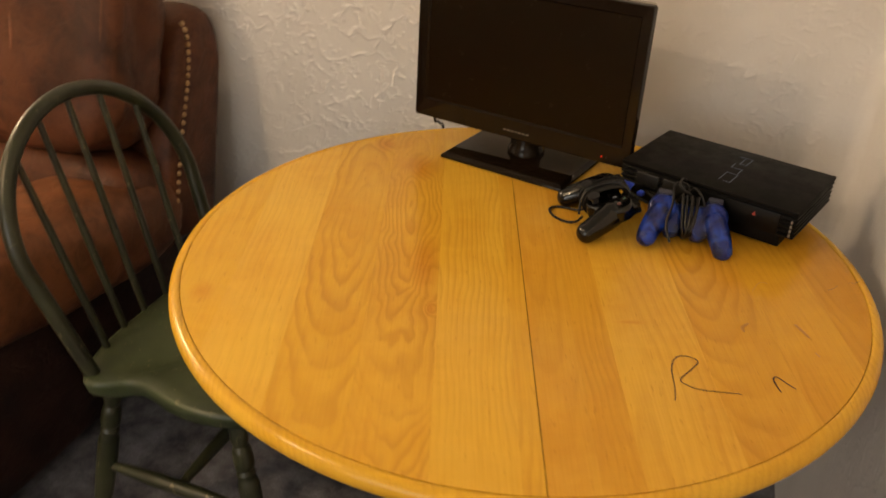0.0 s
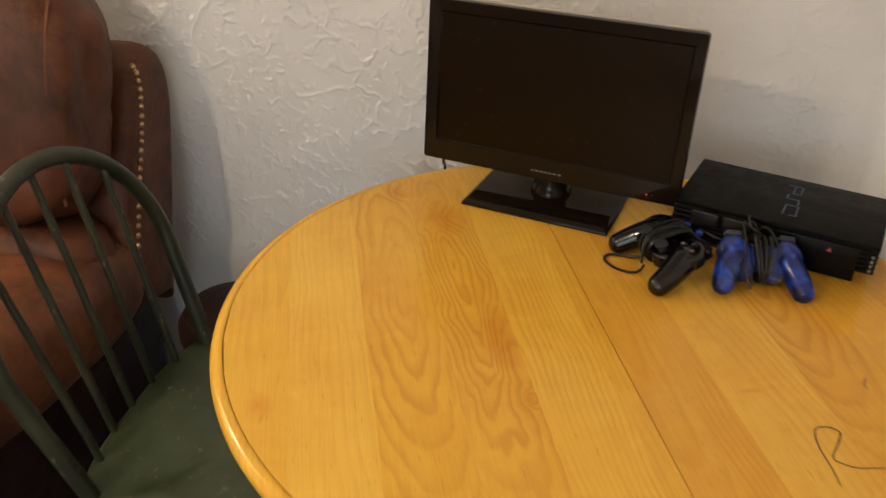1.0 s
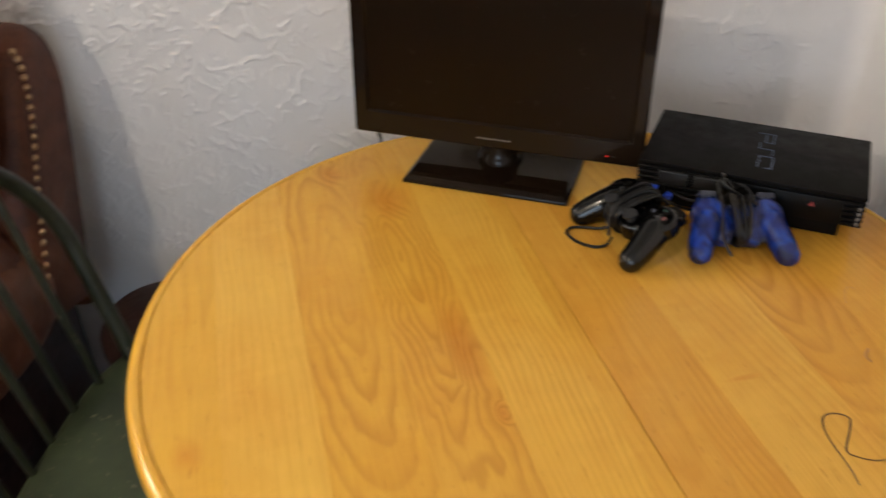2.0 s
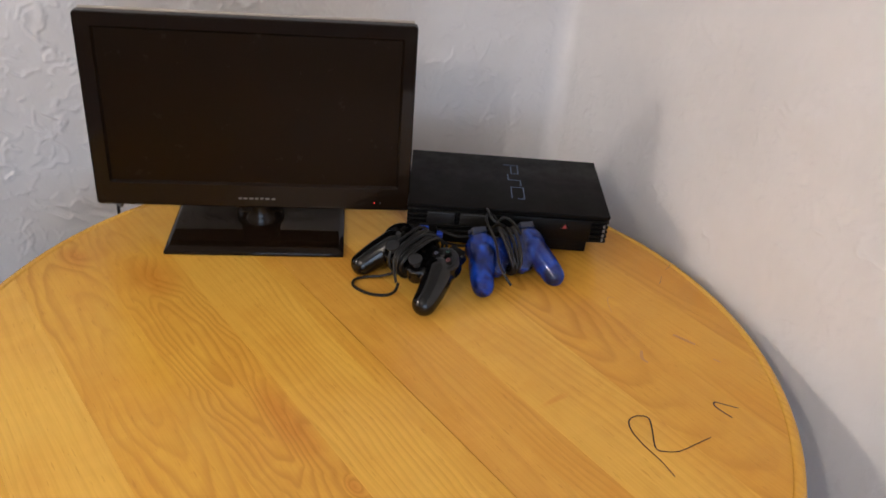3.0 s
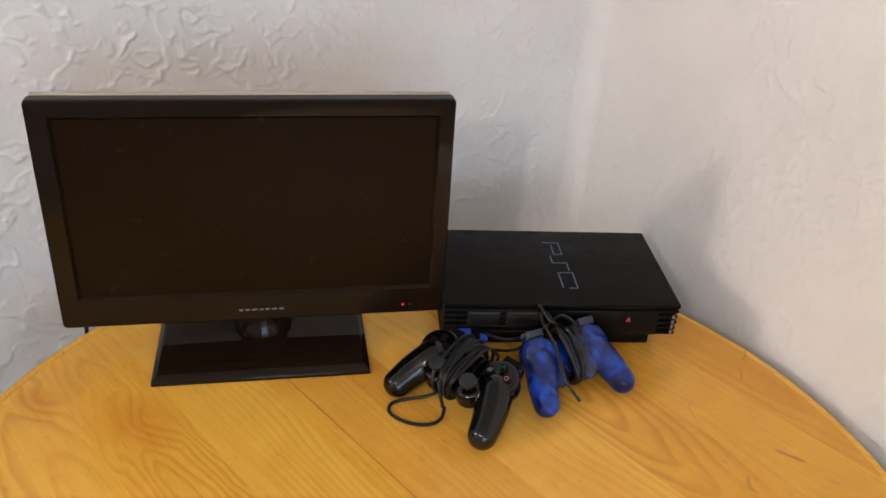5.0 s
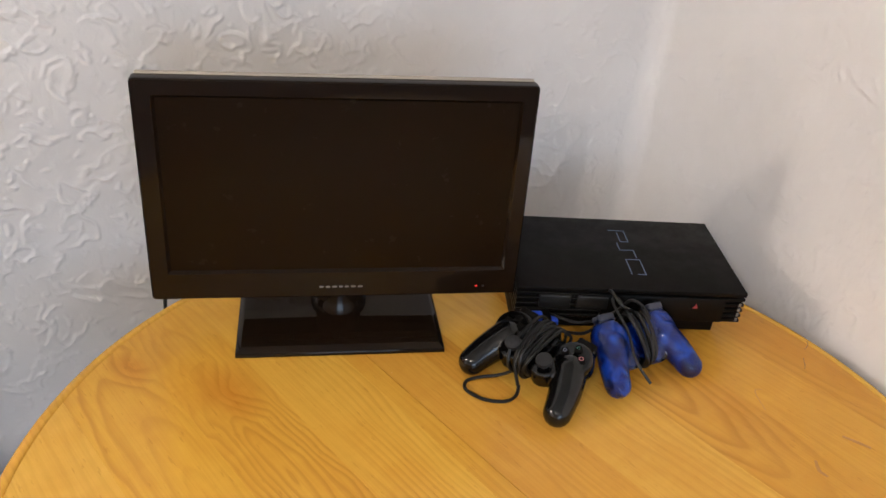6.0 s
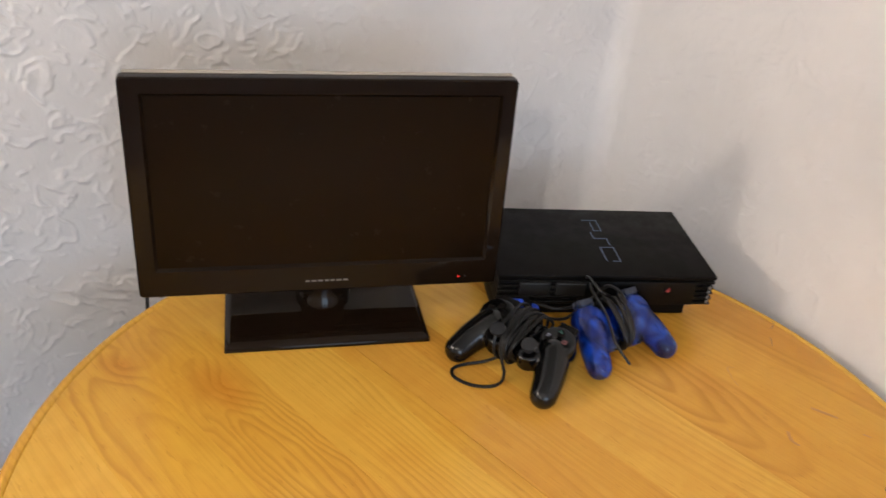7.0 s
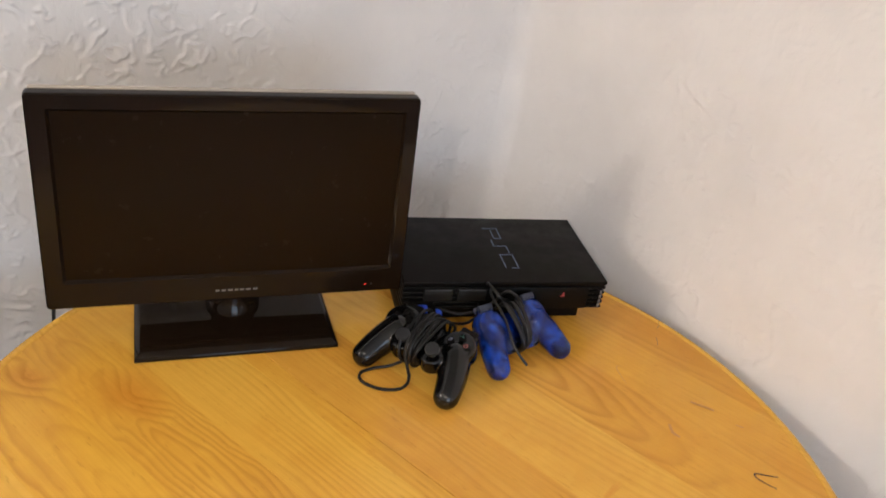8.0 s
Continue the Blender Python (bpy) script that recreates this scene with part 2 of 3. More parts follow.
PLASTER = plaster_material("white_trowelled_plaster")
BOARD = tabletop_material("varnished_maple", depth=0.2)
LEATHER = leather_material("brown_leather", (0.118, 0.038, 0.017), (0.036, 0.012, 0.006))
# paler leather: lamplight on the arms put into the colour; also the pale seams
LEATHER_LIT_AND_SEAM = leather_material("lit_arm_and_seam_leather", (0.195, 0.070, 0.031), (0.075, 0.026, 0.012))
LEATHER_DARK_AND_SHADED = leather_material("dark_and_shaded_leather", (0.030, 0.012, 0.008), (0.012, 0.005, 0.004))
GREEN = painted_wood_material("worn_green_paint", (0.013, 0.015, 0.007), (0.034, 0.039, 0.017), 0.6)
# same rubbed paint, lightened for the light falling on the seat from above
GREEN_LIT_SEAT = painted_wood_material("lit_rubbed_green_paint", (0.022, 0.032, 0.014), (0.056, 0.078, 0.032), 0.65)
CARPET = carpet_material()
# the brownish base holds some of the warm room's reflection as colour
GLOSS = plastic_material("gloss_black_plastic", (0.0105, 0.0062, 0.0034), 0.05, 0, 0, 0.22)
MATTE = plastic_material("matt_black_plastic", (0.0038, 0.0031, 0.0027), 0.50, 0.2, 0.2, 0.10)
RIB = plastic_material("ribbed_black_plastic", (0.0028, 0.0028, 0.0028), 0.38, 0, 0.1, 0.14)
SCREEN = plastic_material("dark_screen", (0.0092, 0.0046, 0.0014), 0.24, 0, 0, 0.11)
PAD_BLACK = plastic_material("satin_black_plastic", (0.0018, 0.0018, 0.0020), 0.16, 0, 0.0, 0.45)
RUBBER = plastic_material("dark_grey_rubber", (0.016, 0.016, 0.018), 0.55)
CORD = plastic_material("black_cable_sheath", (0.0055, 0.0055, 0.0055), 0.40)
BRASS = plastic_material("antique_brass", (0.46, 0.29, 0.15), 0.30)
BRASS.node_tree.nodes["Principled BSDF"].inputs["Metallic"].default_value = 0.9
SILVER = material("silver_print", (0.22, 0.21, 0.20), 0.35, 0.4)
LOGO_BLUE = material("blue_grey_print", (0.10, 0.15, 0.26), 0.3, 0.3)
INK = material("dark_ink", (0.035, 0.012, 0.006), 0.5)
SCUFF = material("brown_scuff", (0.52, 0.235, 0.032), 0.5)
SCRATCH = material("dark_scratch", (0.12, 0.045, 0.010), 0.45)
GAP_SHADE_AND_FOOT = material("gap_shade_and_foot_brown", (0.02, 0.01, 0.004), 0.8)
LED = material("red_led", (0.6, 0.01, 0.01), 0.3)
LED.node_tree.nodes["Principled BSDF"].inputs["Emission Color"].default_value = (1, 0.03, 0.02, 1)
LED.node_tree.nodes["Principled BSDF"].inputs["Emission Strength"].default_value = 1.4
RED = material("red_print", (0.34, 0.05, 0.05), 0.4)
BLUE_PLUG = material("blue_plug_plastic", (0.03, 0.10, 0.75), 0.35)
PINK, TEAL, PALE = (material(n_, c_, 0.4) for n_, c_ in (("pink_print", (0.45, 0.16, 0.16)), ("teal_print", (0.10, 0.32, 0.26)), ("pale_print", (0.30, 0.32, 0.42))))
BLUE = material("clear_blue_plastic", (0.16, 0.36, 0.95), 0.10, 0.0, Transmission_Weight=1.0, IOR=1.45, Coat_Weight=0.25, Coat_Roughness=0.15)
# added inner form; its mottling paints light and dark seen in clear plastic
BLUE_LIT_INSIDE = material("blue_insides_light_and_dark", (0.02, 0.08, 0.5), 0.3)
inner = Nodes(BLUE_LIT_INSIDE)
inner.to("Base Color", inner.ramp(inner.noise(inner.coords((1, 0.7, 1)), 62.0, 2, 0.45, 0.4), [(0.34, (0.003, 0.014, 0.070)), (0.52, (0.010, 0.062, 0.28)), (0.70, (0.038, 0.23, 0.76))]))
GREY_KEY = plastic_material("blue_grey_rubber_key", (0.034, 0.042, 0.066), 0.5)
PAINT = material("white_ceiling_paint", (0.8, 0.8, 0.78), 0.8)
OPAL = material("opal_glass", (0.9, 0.88, 0.82), 0.4)

# ---- the room ----
WEST, SOUTH, NORTH, EAST, CEIL = -4.2, -2.4, 2.034, 0.645, 2.4
SLANT = 0.05


def wall(name, bm, label, mat=PLASTER):
    return tagged(part(name, bm, mat, smooth=50), label, "wall", kind="structure")


def plain_wall(name, x0, x1, y0, y1):
    return wall(name, boxed(x0, x1, y0, y1, 0, CEIL), "white trowelled plaster wall")


def lattice_noise(u, v, seed):
    """Smooth gradient noise on arrays, about -0.7 to 0.7."""
    rng = np.random.default_rng(seed)
    turn = rng.uniform(0, 2 * math.pi, (128, 128))
    iu, iv = np.floor(u).astype(int), np.floor(v).astype(int)
    fu, fv = u - iu, v - iv
    su, sv = fu ** 3 * (fu * (6 * fu - 15) + 10), fv ** 3 * (fv * (6 * fv - 15) + 10)

    def corner(a, b):
        angle = turn[(iu + a) % 128, (iv + b) % 128]
        return np.cos(angle) * (fu - a) + np.sin(angle) * (fv - b)
    low = corner(0, 0) * (1 - su) + corner(1, 0) * su
    high = corner(0, 1) * (1 - su) + corner(1, 1) * su
    return low * (1 - sv) + high * sv


def layered(u, v, seed, octaves=3, keep=0.5):
    return sum(keep ** k * lattice_noise(u * 2 ** k, v * 2 ** k, seed + 17 * k) for k in range(octaves))


def trowelled(u, z):
    """Height of the plaster in metres: soft waves, and lips with one steep side where the trowel lifted."""
    wu, wz = u + 0.030 * layered(u * 9, z * 9, 3), z + 0.030 * layered(u * 9 + 5, z * 9, 4)
    h = 0.0050 * layered(u * 2.2, z * 2.2, 5, 2) + 0.0012 * layered(u * 9, z * 9, 6, 2)
    lumpy = np.clip(0.95 + 1.8 * layered(u * 2.6 + 0.4, z * 2.6, 7, 2), 0.45, 1.0)
    for scale, tall, seed, wide in ((4.5, 0.0034, 11, 0.16), (10.0, 0.0036, 12, 0.18), (19.0, 0.0044, 13, 0.25), (36.0, 0.0034, 14, 0.34)):
        f = layered(wu * scale, wz * scale * 1.15, seed, 3)
        lip = np.clip(f / (0.0045 * scale ** 0.75), 0, 1) * np.clip(1 - f / wide, 0, 1)
        broken = np.clip(0.15 + 4.5 * layered(u * scale * 0.8, z * scale * 0.8, seed + 40, 2), 0, 1)
        h = h + tall * lip * broken * (lumpy if scale > 6 else 0.5 + 0.5 * lumpy)
    return 0.86 * h


def corner_walls():
    """The two walls that meet behind the table, with a softly rounded inner corner and trowelled relief."""
    r, thick = 0.035, 0.12
    cx, cy = EAST - r, NORTH - r
    arc = [radians(90 - 90 * i / 12) for i in range(13)]
    curve = [(cx + r * math.cos(a), cy + r * math.sin(a), math.cos(a), math.sin(a)) for a in arc]
    level = np.concatenate(([0.0, 0.15, 0.34], np.arange(0.36, 1.50, 0.0023), [1.52, 2.0, CEIL]))
    rise = np.clip((level - 0.36) / 0.05, 0, 1) * np.clip((1.50 - level) / 0.05, 0, 1)
    north = [(x, NORTH, 0, 1) for x in (WEST, -2.0, -1.02)] + [(x, NORTH, 0, 1) for x in np.arange(-1.0, cx - 0.002, 0.0023)] + curve[:7]
    east = curve[6:] + [(EAST + SLANT * (cy - y), y, 1, 0) for y in np.arange(cy - 0.003, 0.80, -0.0030)]
    east += [(EAST + SLANT * (cy - y), y, 1, 0) for y in (0.78, -0.8, SOUTH)]

    def sheet(name, columns, label, strength, first, back):
        c = np.array(columns)
        along = first + np.concatenate(([0.0], np.cumsum(np.hypot(np.diff(c[:, 0]), np.diff(c[:, 1])))))
        u, z = np.meshgrid(along, level, indexing="ij")
        # the relief dies out where no ridges are worked in, far along both walls
        ends = np.clip((along + cx + 1.0) / 0.05, 0, 1) * np.clip((1.20 - along) / 0.05, 0, 1)
        h = trowelled(u + 20, z + 20) * strength(along)[:, None] * rise[None, :] * ends[:, None]
        co = np.stack((c[:, 0, None] - c[:, 2, None] * h, c[:, 1, None] - c[:, 3, None] * h, z), -1).reshape(-1, 3)
        rows, cols = len(level), len(c)
        k = (np.arange(cols - 1)[:, None] * rows + np.arange(rows - 1)[None, :]).ravel()
        quads = np.stack((k, k + 1, k + rows + 1, k + rows), -1)
        # the back of the wall
        base = len(co)
        co = np.concatenate((co, np.array(back)))
        quads = np.concatenate((quads, base + np.array([(0, 1, 2, 3), (4, 5, 6, 7), (0, 1, 5, 4), (1, 2, 6, 5), (2, 3, 7, 6), (3, 0, 4, 7)])))
        me = bpy.data.meshes.new(name)
        me.vertices.add(len(co))
        me.vertices.foreach_set("co", co.ravel())
        me.loops.add(quads.size)
        me.loops.foreach_set("vertex_index", quads.ravel())
        me.polygons.add(len(quads))
        me.polygons.foreach_set("loop_start", np.arange(0, quads.size, 4))
        me.update(calc_edges=True)
        me.materials.append(PLASTER)
        smooth = np.ones(len(quads), bool)
        smooth[-6:] = False
        me.polygons.foreach_set("use_smooth", smooth)
        tagged(new(name, me), label, "wall", kind="structure")

    def slab(x0, x1, y0, y1):
        return [(x, y, z) for z in (0, CEIL) for x, y in ((x0, y0), (x1, y0), (x1, y1), (x0, y1))]

    bend = r * math.pi / 4
    length_north = cx - WEST + bend
    fade = lambda a: 0.34 + 0.26 * np.clip((-0.02 - a) / 0.25, 0, 1) + 0.36 * np.clip((-0.35 - a) / 0.35, 0, 1)  # noqa: E731
    sheet("wall_north", north, "white trowelled plaster wall with raised ridges", fade, -length_north, slab(WEST, EAST + 0.1, NORTH + 0.012, NORTH + thick))
    sheet("wall_east", east, "smoother white plaster wall beside the round table", fade, 0.0, slab(EAST + 0.24, EAST + 0.36, SOUTH, NORTH))


corner_walls()
plain_wall("wall_west", WEST - 0.12, WEST, SOUTH, NORTH + 0.12)
south_bm = bmesh.new()
for x0, x1, z0, z1 in ((WEST, -1.5, 0, CEIL), (0.3, EAST + 0.36, 0, CEIL), (-1.5, 0.3, 0, 0.8), (-1.5, 0.3, 2.1, CEIL)):
    box(south_bm, x0, x1, SOUTH - 0.12, SOUTH, z0, z1)
wall("wall_south", south_bm, "white plaster wall with a window opening")
window = thing("window_1", pose(-0.6, SOUTH - 0.05, 0.8), "white framed window in a plaster wall", "window", kind="structure")
for a in ((-0.9, -0.85, 0, 1.3), (0.85, 0.9, 0, 1.3), (-0.85, 0.85, 0, 0.05), (-0.85, 0.85, 1.25, 1.3), (-0.02, 0.02, 0.05, 1.25)):
    part("window_frame", boxed(a[0], a[1], -0.03, 0.03, a[2], a[3], 0.004), PAINT, window)
tagged(part("floor", boxed(WEST, EAST + 0.4, SOUTH, NORTH + 0.1, -0.05, 0.0), CARPET, smooth=0), "worn grey-blue carpet", "carpet", kind="structure")
tagged(part("ceiling", boxed(WEST - 0.1, EAST + 0.4, SOUTH - 0.1, NORTH + 0.12, CEIL, CEIL + 0.1), PAINT, smooth=0), "plain white ceiling", "ceiling", kind="structure")

# ---- the round table ----
TABLE = pose(0.127, 1.429, 0, 0, 0, 19.6)
TOP, RADIUS = 0.75, 0.524
INNER = RADIUS - 0.018
SEAM = 0.003


def round_table():
    table = thing("round_table", TABLE, "round varnished maple table with boards and a centre seam", "table")
    cuts = [-INNER, -0.421, -0.320, -0.219, -0.122, -0.022, SEAM, 0.062, 0.109, 0.226, 0.329, 0.425, INNER]
    tones = [(0.807, 0.465, 0.060), (0.848, 0.511, 0.081), (0.787, 0.440, 0.056), (0.777, 0.429, 0.058), (0.818, 0.476, 0.070), (0.777, 0.435, 0.060),
             (0.745, 0.399, 0.060), (0.724, 0.378, 0.052), (0.797, 0.460, 0.072), (0.724, 0.384, 0.050), (0.724, 0.384, 0.049), (0.663, 0.333, 0.039)]
    # axis, heart, taper, ring, warp, depth, knots of each board
    figures = [(-0.440, 0.30, 0.06, 0.013, 0.010, 0.16, ((-0.456, -0.143, 0.035, 0.02),)), (-0.480, 0.20, 0.05, 0.012, 0.008, 0.14, ()),
               (-0.262, 0.110, 0.17, 0.0125, 0.028, 0.40, ((-0.236, 0.405, 0.040, 0.030),)), (-0.172, 0.150, 0.13, 0.0074, 0.040, 0.40, ((-0.165, 0.300, 0.065, 0.036), (-0.142, -0.045, 0.10, 0.022), (-0.131, -0.167, 0.022, 0.012))),
               (-0.135, -0.60, 0.04, 0.0085, 0.010, 0.28, ()), (-0.060, 0.50, 0.05, 0.009, 0.006, 0.20, ()),
               (0.020, 0.35, 0.06, 0.010, 0.008, 0.22, ()), (0.150, 0.25, 0.07, 0.009, 0.008, 0.24, ()),
               (0.130, -0.70, 0.06, 0.011, 0.008, 0.18, ((0.143, -0.183, 0.006, 0.03),)), (0.270, 0.060, 0.20, 0.0115, 0.014, 0.42, ()),
               (0.345, -0.35, 0.09, 0.011, 0.010, 0.26, ()), (0.470, 0.10, 0.08, 0.012, 0.010, 0.20, ())]
    for i, (a, b) in enumerate(zip(cuts, cuts[1:])):
        gap_a = 0.0006 if a == SEAM else 0.00003
        gap_b = 0.0006 if b == SEAM else 0.00003
        xs = [a + gap_a + (b - a - gap_a - gap_b) * k / 16 for k in range(17)]
        ring = [(x, math.sqrt(max(0.0, INNER ** 2 - x * x))) for x in xs]
        outline = [(x, y) for x, y in ring] + [(x, -y) for x, y in reversed(ring)]
        clean = [p for k, p in enumerate(outline) if (Vector(p) - Vector(outline[k - 1])).length > 1e-5]
        bm = bmesh.new()
        top = bm.faces.new([bm.verts.new((x, y, TOP)) for x, y in clean])
        low = bmesh.ops.extrude_face_region(bm, geom=[top])
        bmesh.ops.translate(bm, vec=(0, 0, -0.022), verts=[v for v in low["geom"] if isinstance(v, bmesh.types.BMVert)])
        board = part("board", bm, tabletop_material("varnished_maple_board", *figures[i]), table, smooth=30)
        board.color = (*tones[i], 1)
    # the rounded rim, parted at the seam, with a fine groove inside it
    for side in (0, 1):
        bm = bmesh.new()
        prof = [(INNER + 0.0007, TOP - 0.022), (INNER + 0.0006, TOP - 0.0009), (INNER + 0.0016, TOP), (INNER + 0.0045, TOP + 0.0004)]
        prof += [(RADIUS - 0.0125 + 0.0125 * math.sin(radians(a)), TOP - 0.014 + 0.0144 * math.cos(radians(a))) for a in range(0, 181, 15)]
        prof += [(RADIUS - 0.03, TOP - 0.0285)]
        rows = []
        for k in range(73):
            a = radians(90 + 180 * side + 0.11 + (180 - 0.22) * k / 72)
            rows.append([bm.verts.new((r * math.cos(a), r * math.sin(a), z)) for r, z in prof])
        for p, q in zip(rows, rows[1:]):
            for j in range(len(prof)):
                l = (j + 1) % len(prof)
                bm.faces.new((p[j], p[l], q[l], q[j]))
        bm.faces.new(rows[0])
        bm.faces.new(rows[-1])
        rim = part("rim", bm, BOARD, table, "rounded varnished maple edge", smooth=50)
        rim.color = (0.79, 0.455, 0.060, 1)
    # near-black sheet below the boards: shade of the open seam as a colour
    sub = part("underside", lathe(bmesh.new(), [(INNER - 0.03, TOP - 0.030), (INNER - 0.03, TOP - 0.0235)], 64), GAP_SHADE_AND_FOOT, table)
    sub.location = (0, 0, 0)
    apron = bmesh.new()
    lathe(apron, [(0.40, TOP - 0.10), (0.42, TOP - 0.10), (0.42, TOP - 0.033), (0.40, TOP - 0.033)], 48)
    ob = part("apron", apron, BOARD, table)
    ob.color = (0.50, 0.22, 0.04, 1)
    column = lathe(bmesh.new(), [(0.06, 0.10), (0.075, 0.14), (0.085, 0.22), (0.06, 0.30), (0.05, 0.36), (0.075, 0.44), (0.055, 0.52), (0.05, 0.60), (0.09, 0.66), (0.10, 0.715)], 28)
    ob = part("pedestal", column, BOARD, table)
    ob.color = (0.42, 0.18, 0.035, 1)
    for k in range(4):
        a = radians(45 + 90 * k)
        d = Vector((math.cos(a), math.sin(a), 0))
        foot = tube(bmesh.new(), spline([d * 0.05 + Vector((0, 0, 0.17)), d * 0.16 + Vector((0, 0, 0.15)), d * 0.28 + Vector((0, 0, 0.07)), d * 0.36 + Vector((0, 0, 0.026))], 6), lambda f: 0.036 - 0.011 * f, 10)
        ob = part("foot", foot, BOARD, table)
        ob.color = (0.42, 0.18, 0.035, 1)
    return table


round_table()


def stroke(name, points, width, mat, label, category, z=TOP + 0.0004):
    """A thin mark drawn on the table, its points in metres on the floor plan."""
    pts = spline([(x, y, z) for x, y in points], 6)
    mid = sum(pts, Vector()) / len(pts)
    bm = tube(bmesh.new(), [p - mid for p in pts], lambda f: width * (0.65 + 0.35 * math.sin(math.pi * f)), 6, flat=0.10)
    ob = part(name, bm, mat)
    ob.location = mid
    return tagged(ob, label, category)


stroke("pen_mark", [(0.402, 1.160), (0.3985, 1.185), (0.391, 1.214), (0.389, 1.236), (0.394, 1.251), (0.407, 1.256), (0.419, 1.250), (0.414, 1.232), (0.403, 1.204), (0.412, 1.196), (0.428, 1.193), (0.451, 1.198), (0.476, 1.204)], 0.0009, INK, "dark hand-drawn R on the varnished tabletop", "pen mark")
stroke("pen_mark", [(0.521, 1.227), (0.516, 1.236), (0.511, 1.250), (0.515, 1.256), (0.525, 1.249), (0.538, 1.240)], 0.0011, INK, "small dark hand-drawn n on the tabletop", "pen mark")
stroke("pen_mark", [(0.474, 1.452), (0.480, 1.476), (0.486, 1.486), (0.495, 1.484)], 0.0006, SCUFF, "faint curved brown line on the tabletop", "pen mark")
stroke("scratch", [(0.624, 1.550), (0.618, 1.541), (0.607, 1.535)], 0.0004, SCRATCH, "fine dark scratch in the varnish", "scratch")
stroke("scratch", [(0.592, 1.520), (0.584, 1.508), (0.578, 1.502)], 0.0004, SCRATCH, "fine dark scratch in the varnish", "scratch")
stroke("stain", [(0.534, 1.388), (0.543, 1.376), (0.553, 1.362)], 0.0026, SCUFF, "short brown scuff on the tabletop", "stain")
stroke("stain", [(0.474, 1.366), (0.467, 1.352), (0.470, 1.342)], 0.0024, SCUFF, "small reddish scuff on the tabletop", "stain")
stroke("stain", [(0.560, 1.330), (0.566, 1.322)], 0.0012, SCUFF, "tiny brown scuff on the tabletop", "stain")


# ---- the television ----
def television():
    m = pose(0.0245, 1.7435, TOP, 0, 0, -12.7)
    tv = thing("television", m, "flat black television on a glossy stand, switched off", "television")
    tilt = pose(0, 0.0, 0.050, -2.7)
    W, H = 0.4530, 0.2795
    x0, x1 = -W / 2 - 0.0012, W / 2 - 0.0012
    sx0, sx1, sz0, sz1 = x0 + 0.0250, x1 - 0.0210, 0.0385, 0.2570
    bm = bmesh.new()

    def loop(xa, xb, za, zb, y, r):
        pts = []
        for cx, cz, a0 in ((xb - r, zb - r, 0), (xa + r, zb - r, 90), (xa + r, za + r, 180), (xb - r, za + r, 270)):
            for k in range(5):
                a = radians(a0 + 22.5 * k)
                pts.append(bm.verts.new((cx + r * math.cos(a), y, cz + r * math.sin(a))))
        return pts

    rings = [loop(sx0, sx1, sz0, sz1, 0.0030, 0.0006), loop(sx0 - 0.0035, sx1 + 0.0035, sz0 - 0.0035, sz1 + 0.0035, -0.0014, 0.002),
             loop(x0 + 0.0022, x1 - 0.0022, 0.002, H - 0.0022, -0.0022, 0.004), loop(x0 + 0.0006, x1 - 0.0006, 0.0006, H - 0.0006, -0.0012, 0.005),
             loop(x0, x1, 0, H, 0.002, 0.005), loop(x0, x1, 0, H, 0.013, 0.005)]
    for a, b in zip(rings, rings[1:]):
        for i in range(20):
            bm.faces.new((a[i], a[(i + 1) % 20], b[(i + 1) % 20], b[i]))
    bm.faces.new(rings[-1])
    part("bezel", bm, GLOSS, tv, "glossy black frame", m=tilt, smooth=30)
    part("screen", boxed(sx0, sx1, 0.0024, 0.008, sz0, sz1), SCREEN, tv, "dark satin screen", m=tilt, smooth=0)
    part("back_shell", frustum(bmesh.new(), (x0 + 0.003, x1 - 0.003, -0.278, -0.003, 0.0135), (x0 + 0.05, x1 - 0.05, -0.235, -0.03, 0.044), 0.004), MATTE, tv, m=tilt @ pose(0, 0, 0, -90))
    part("rear_housing", boxed(-0.190, 0.205, 0.0150, 0.060, 0.004, 0.090, 0.005), MATTE, tv, m=tilt)
    part("top_edge", boxed(x0 + 0.005, x1 - 0.005, 0.0128, 0.0185, H - 0.0032, H + 0.0022, 0.0006), SILVER_EDGE, tv, "pale grey top trim", m=tilt)
    part("power_light", boxed(x0 + 0.3998, x0 + 0.4018, -0.0028, -0.0015, 0.0114, 0.0134, 0.0004), LED, tv, "small red power light", m=tilt)
    part("sensor", boxed(x0 + 0.4085, x0 + 0.4110, -0.0026, -0.0015, 0.0112, 0.0136, 0.0004), RUBBER, tv, m=tilt)
    widths = [0.0052, 0.0056, 0.0062, 0.0048, 0.0050, 0.0064, 0.0060]
    x = x0 + 0.2015
    for w in widths:
        part("maker_mark", boxed(x, x + w, -0.0025, -0.0016, 0.0136, 0.0160, 0.0003), SILVER, tv, "short silver bar", m=tilt)
        x += w + 0.0024
    base = bmesh.new()
    frustum(base, (-0.1290, 0.1290, -0.058, 0.108, 0.0005), (-0.1285, 0.1285, -0.0575, 0.1075, 0.0060))
    frustum(base, (-0.1285, 0.1285, -0.0575, 0.1075, 0.0060), (-0.121, 0.121, -0.050, 0.100, 0.0120))
    bmesh.ops.bevel(base, geom=base.edges[:], offset=0.0012, segments=2, profile=0.5, affect="EDGES")
    part("stand_base", base, GLOSS, tv, "glossy black slab foot")
    part("neck", lathe(bmesh.new(), [(0.036, 0.0095), (0.036, 0.018), (0.033, 0.022), (0.0300, 0.034), (0.031, 0.060)], 32, pose(0, 0.046, 0)), GLOSS, tv)
    return tv


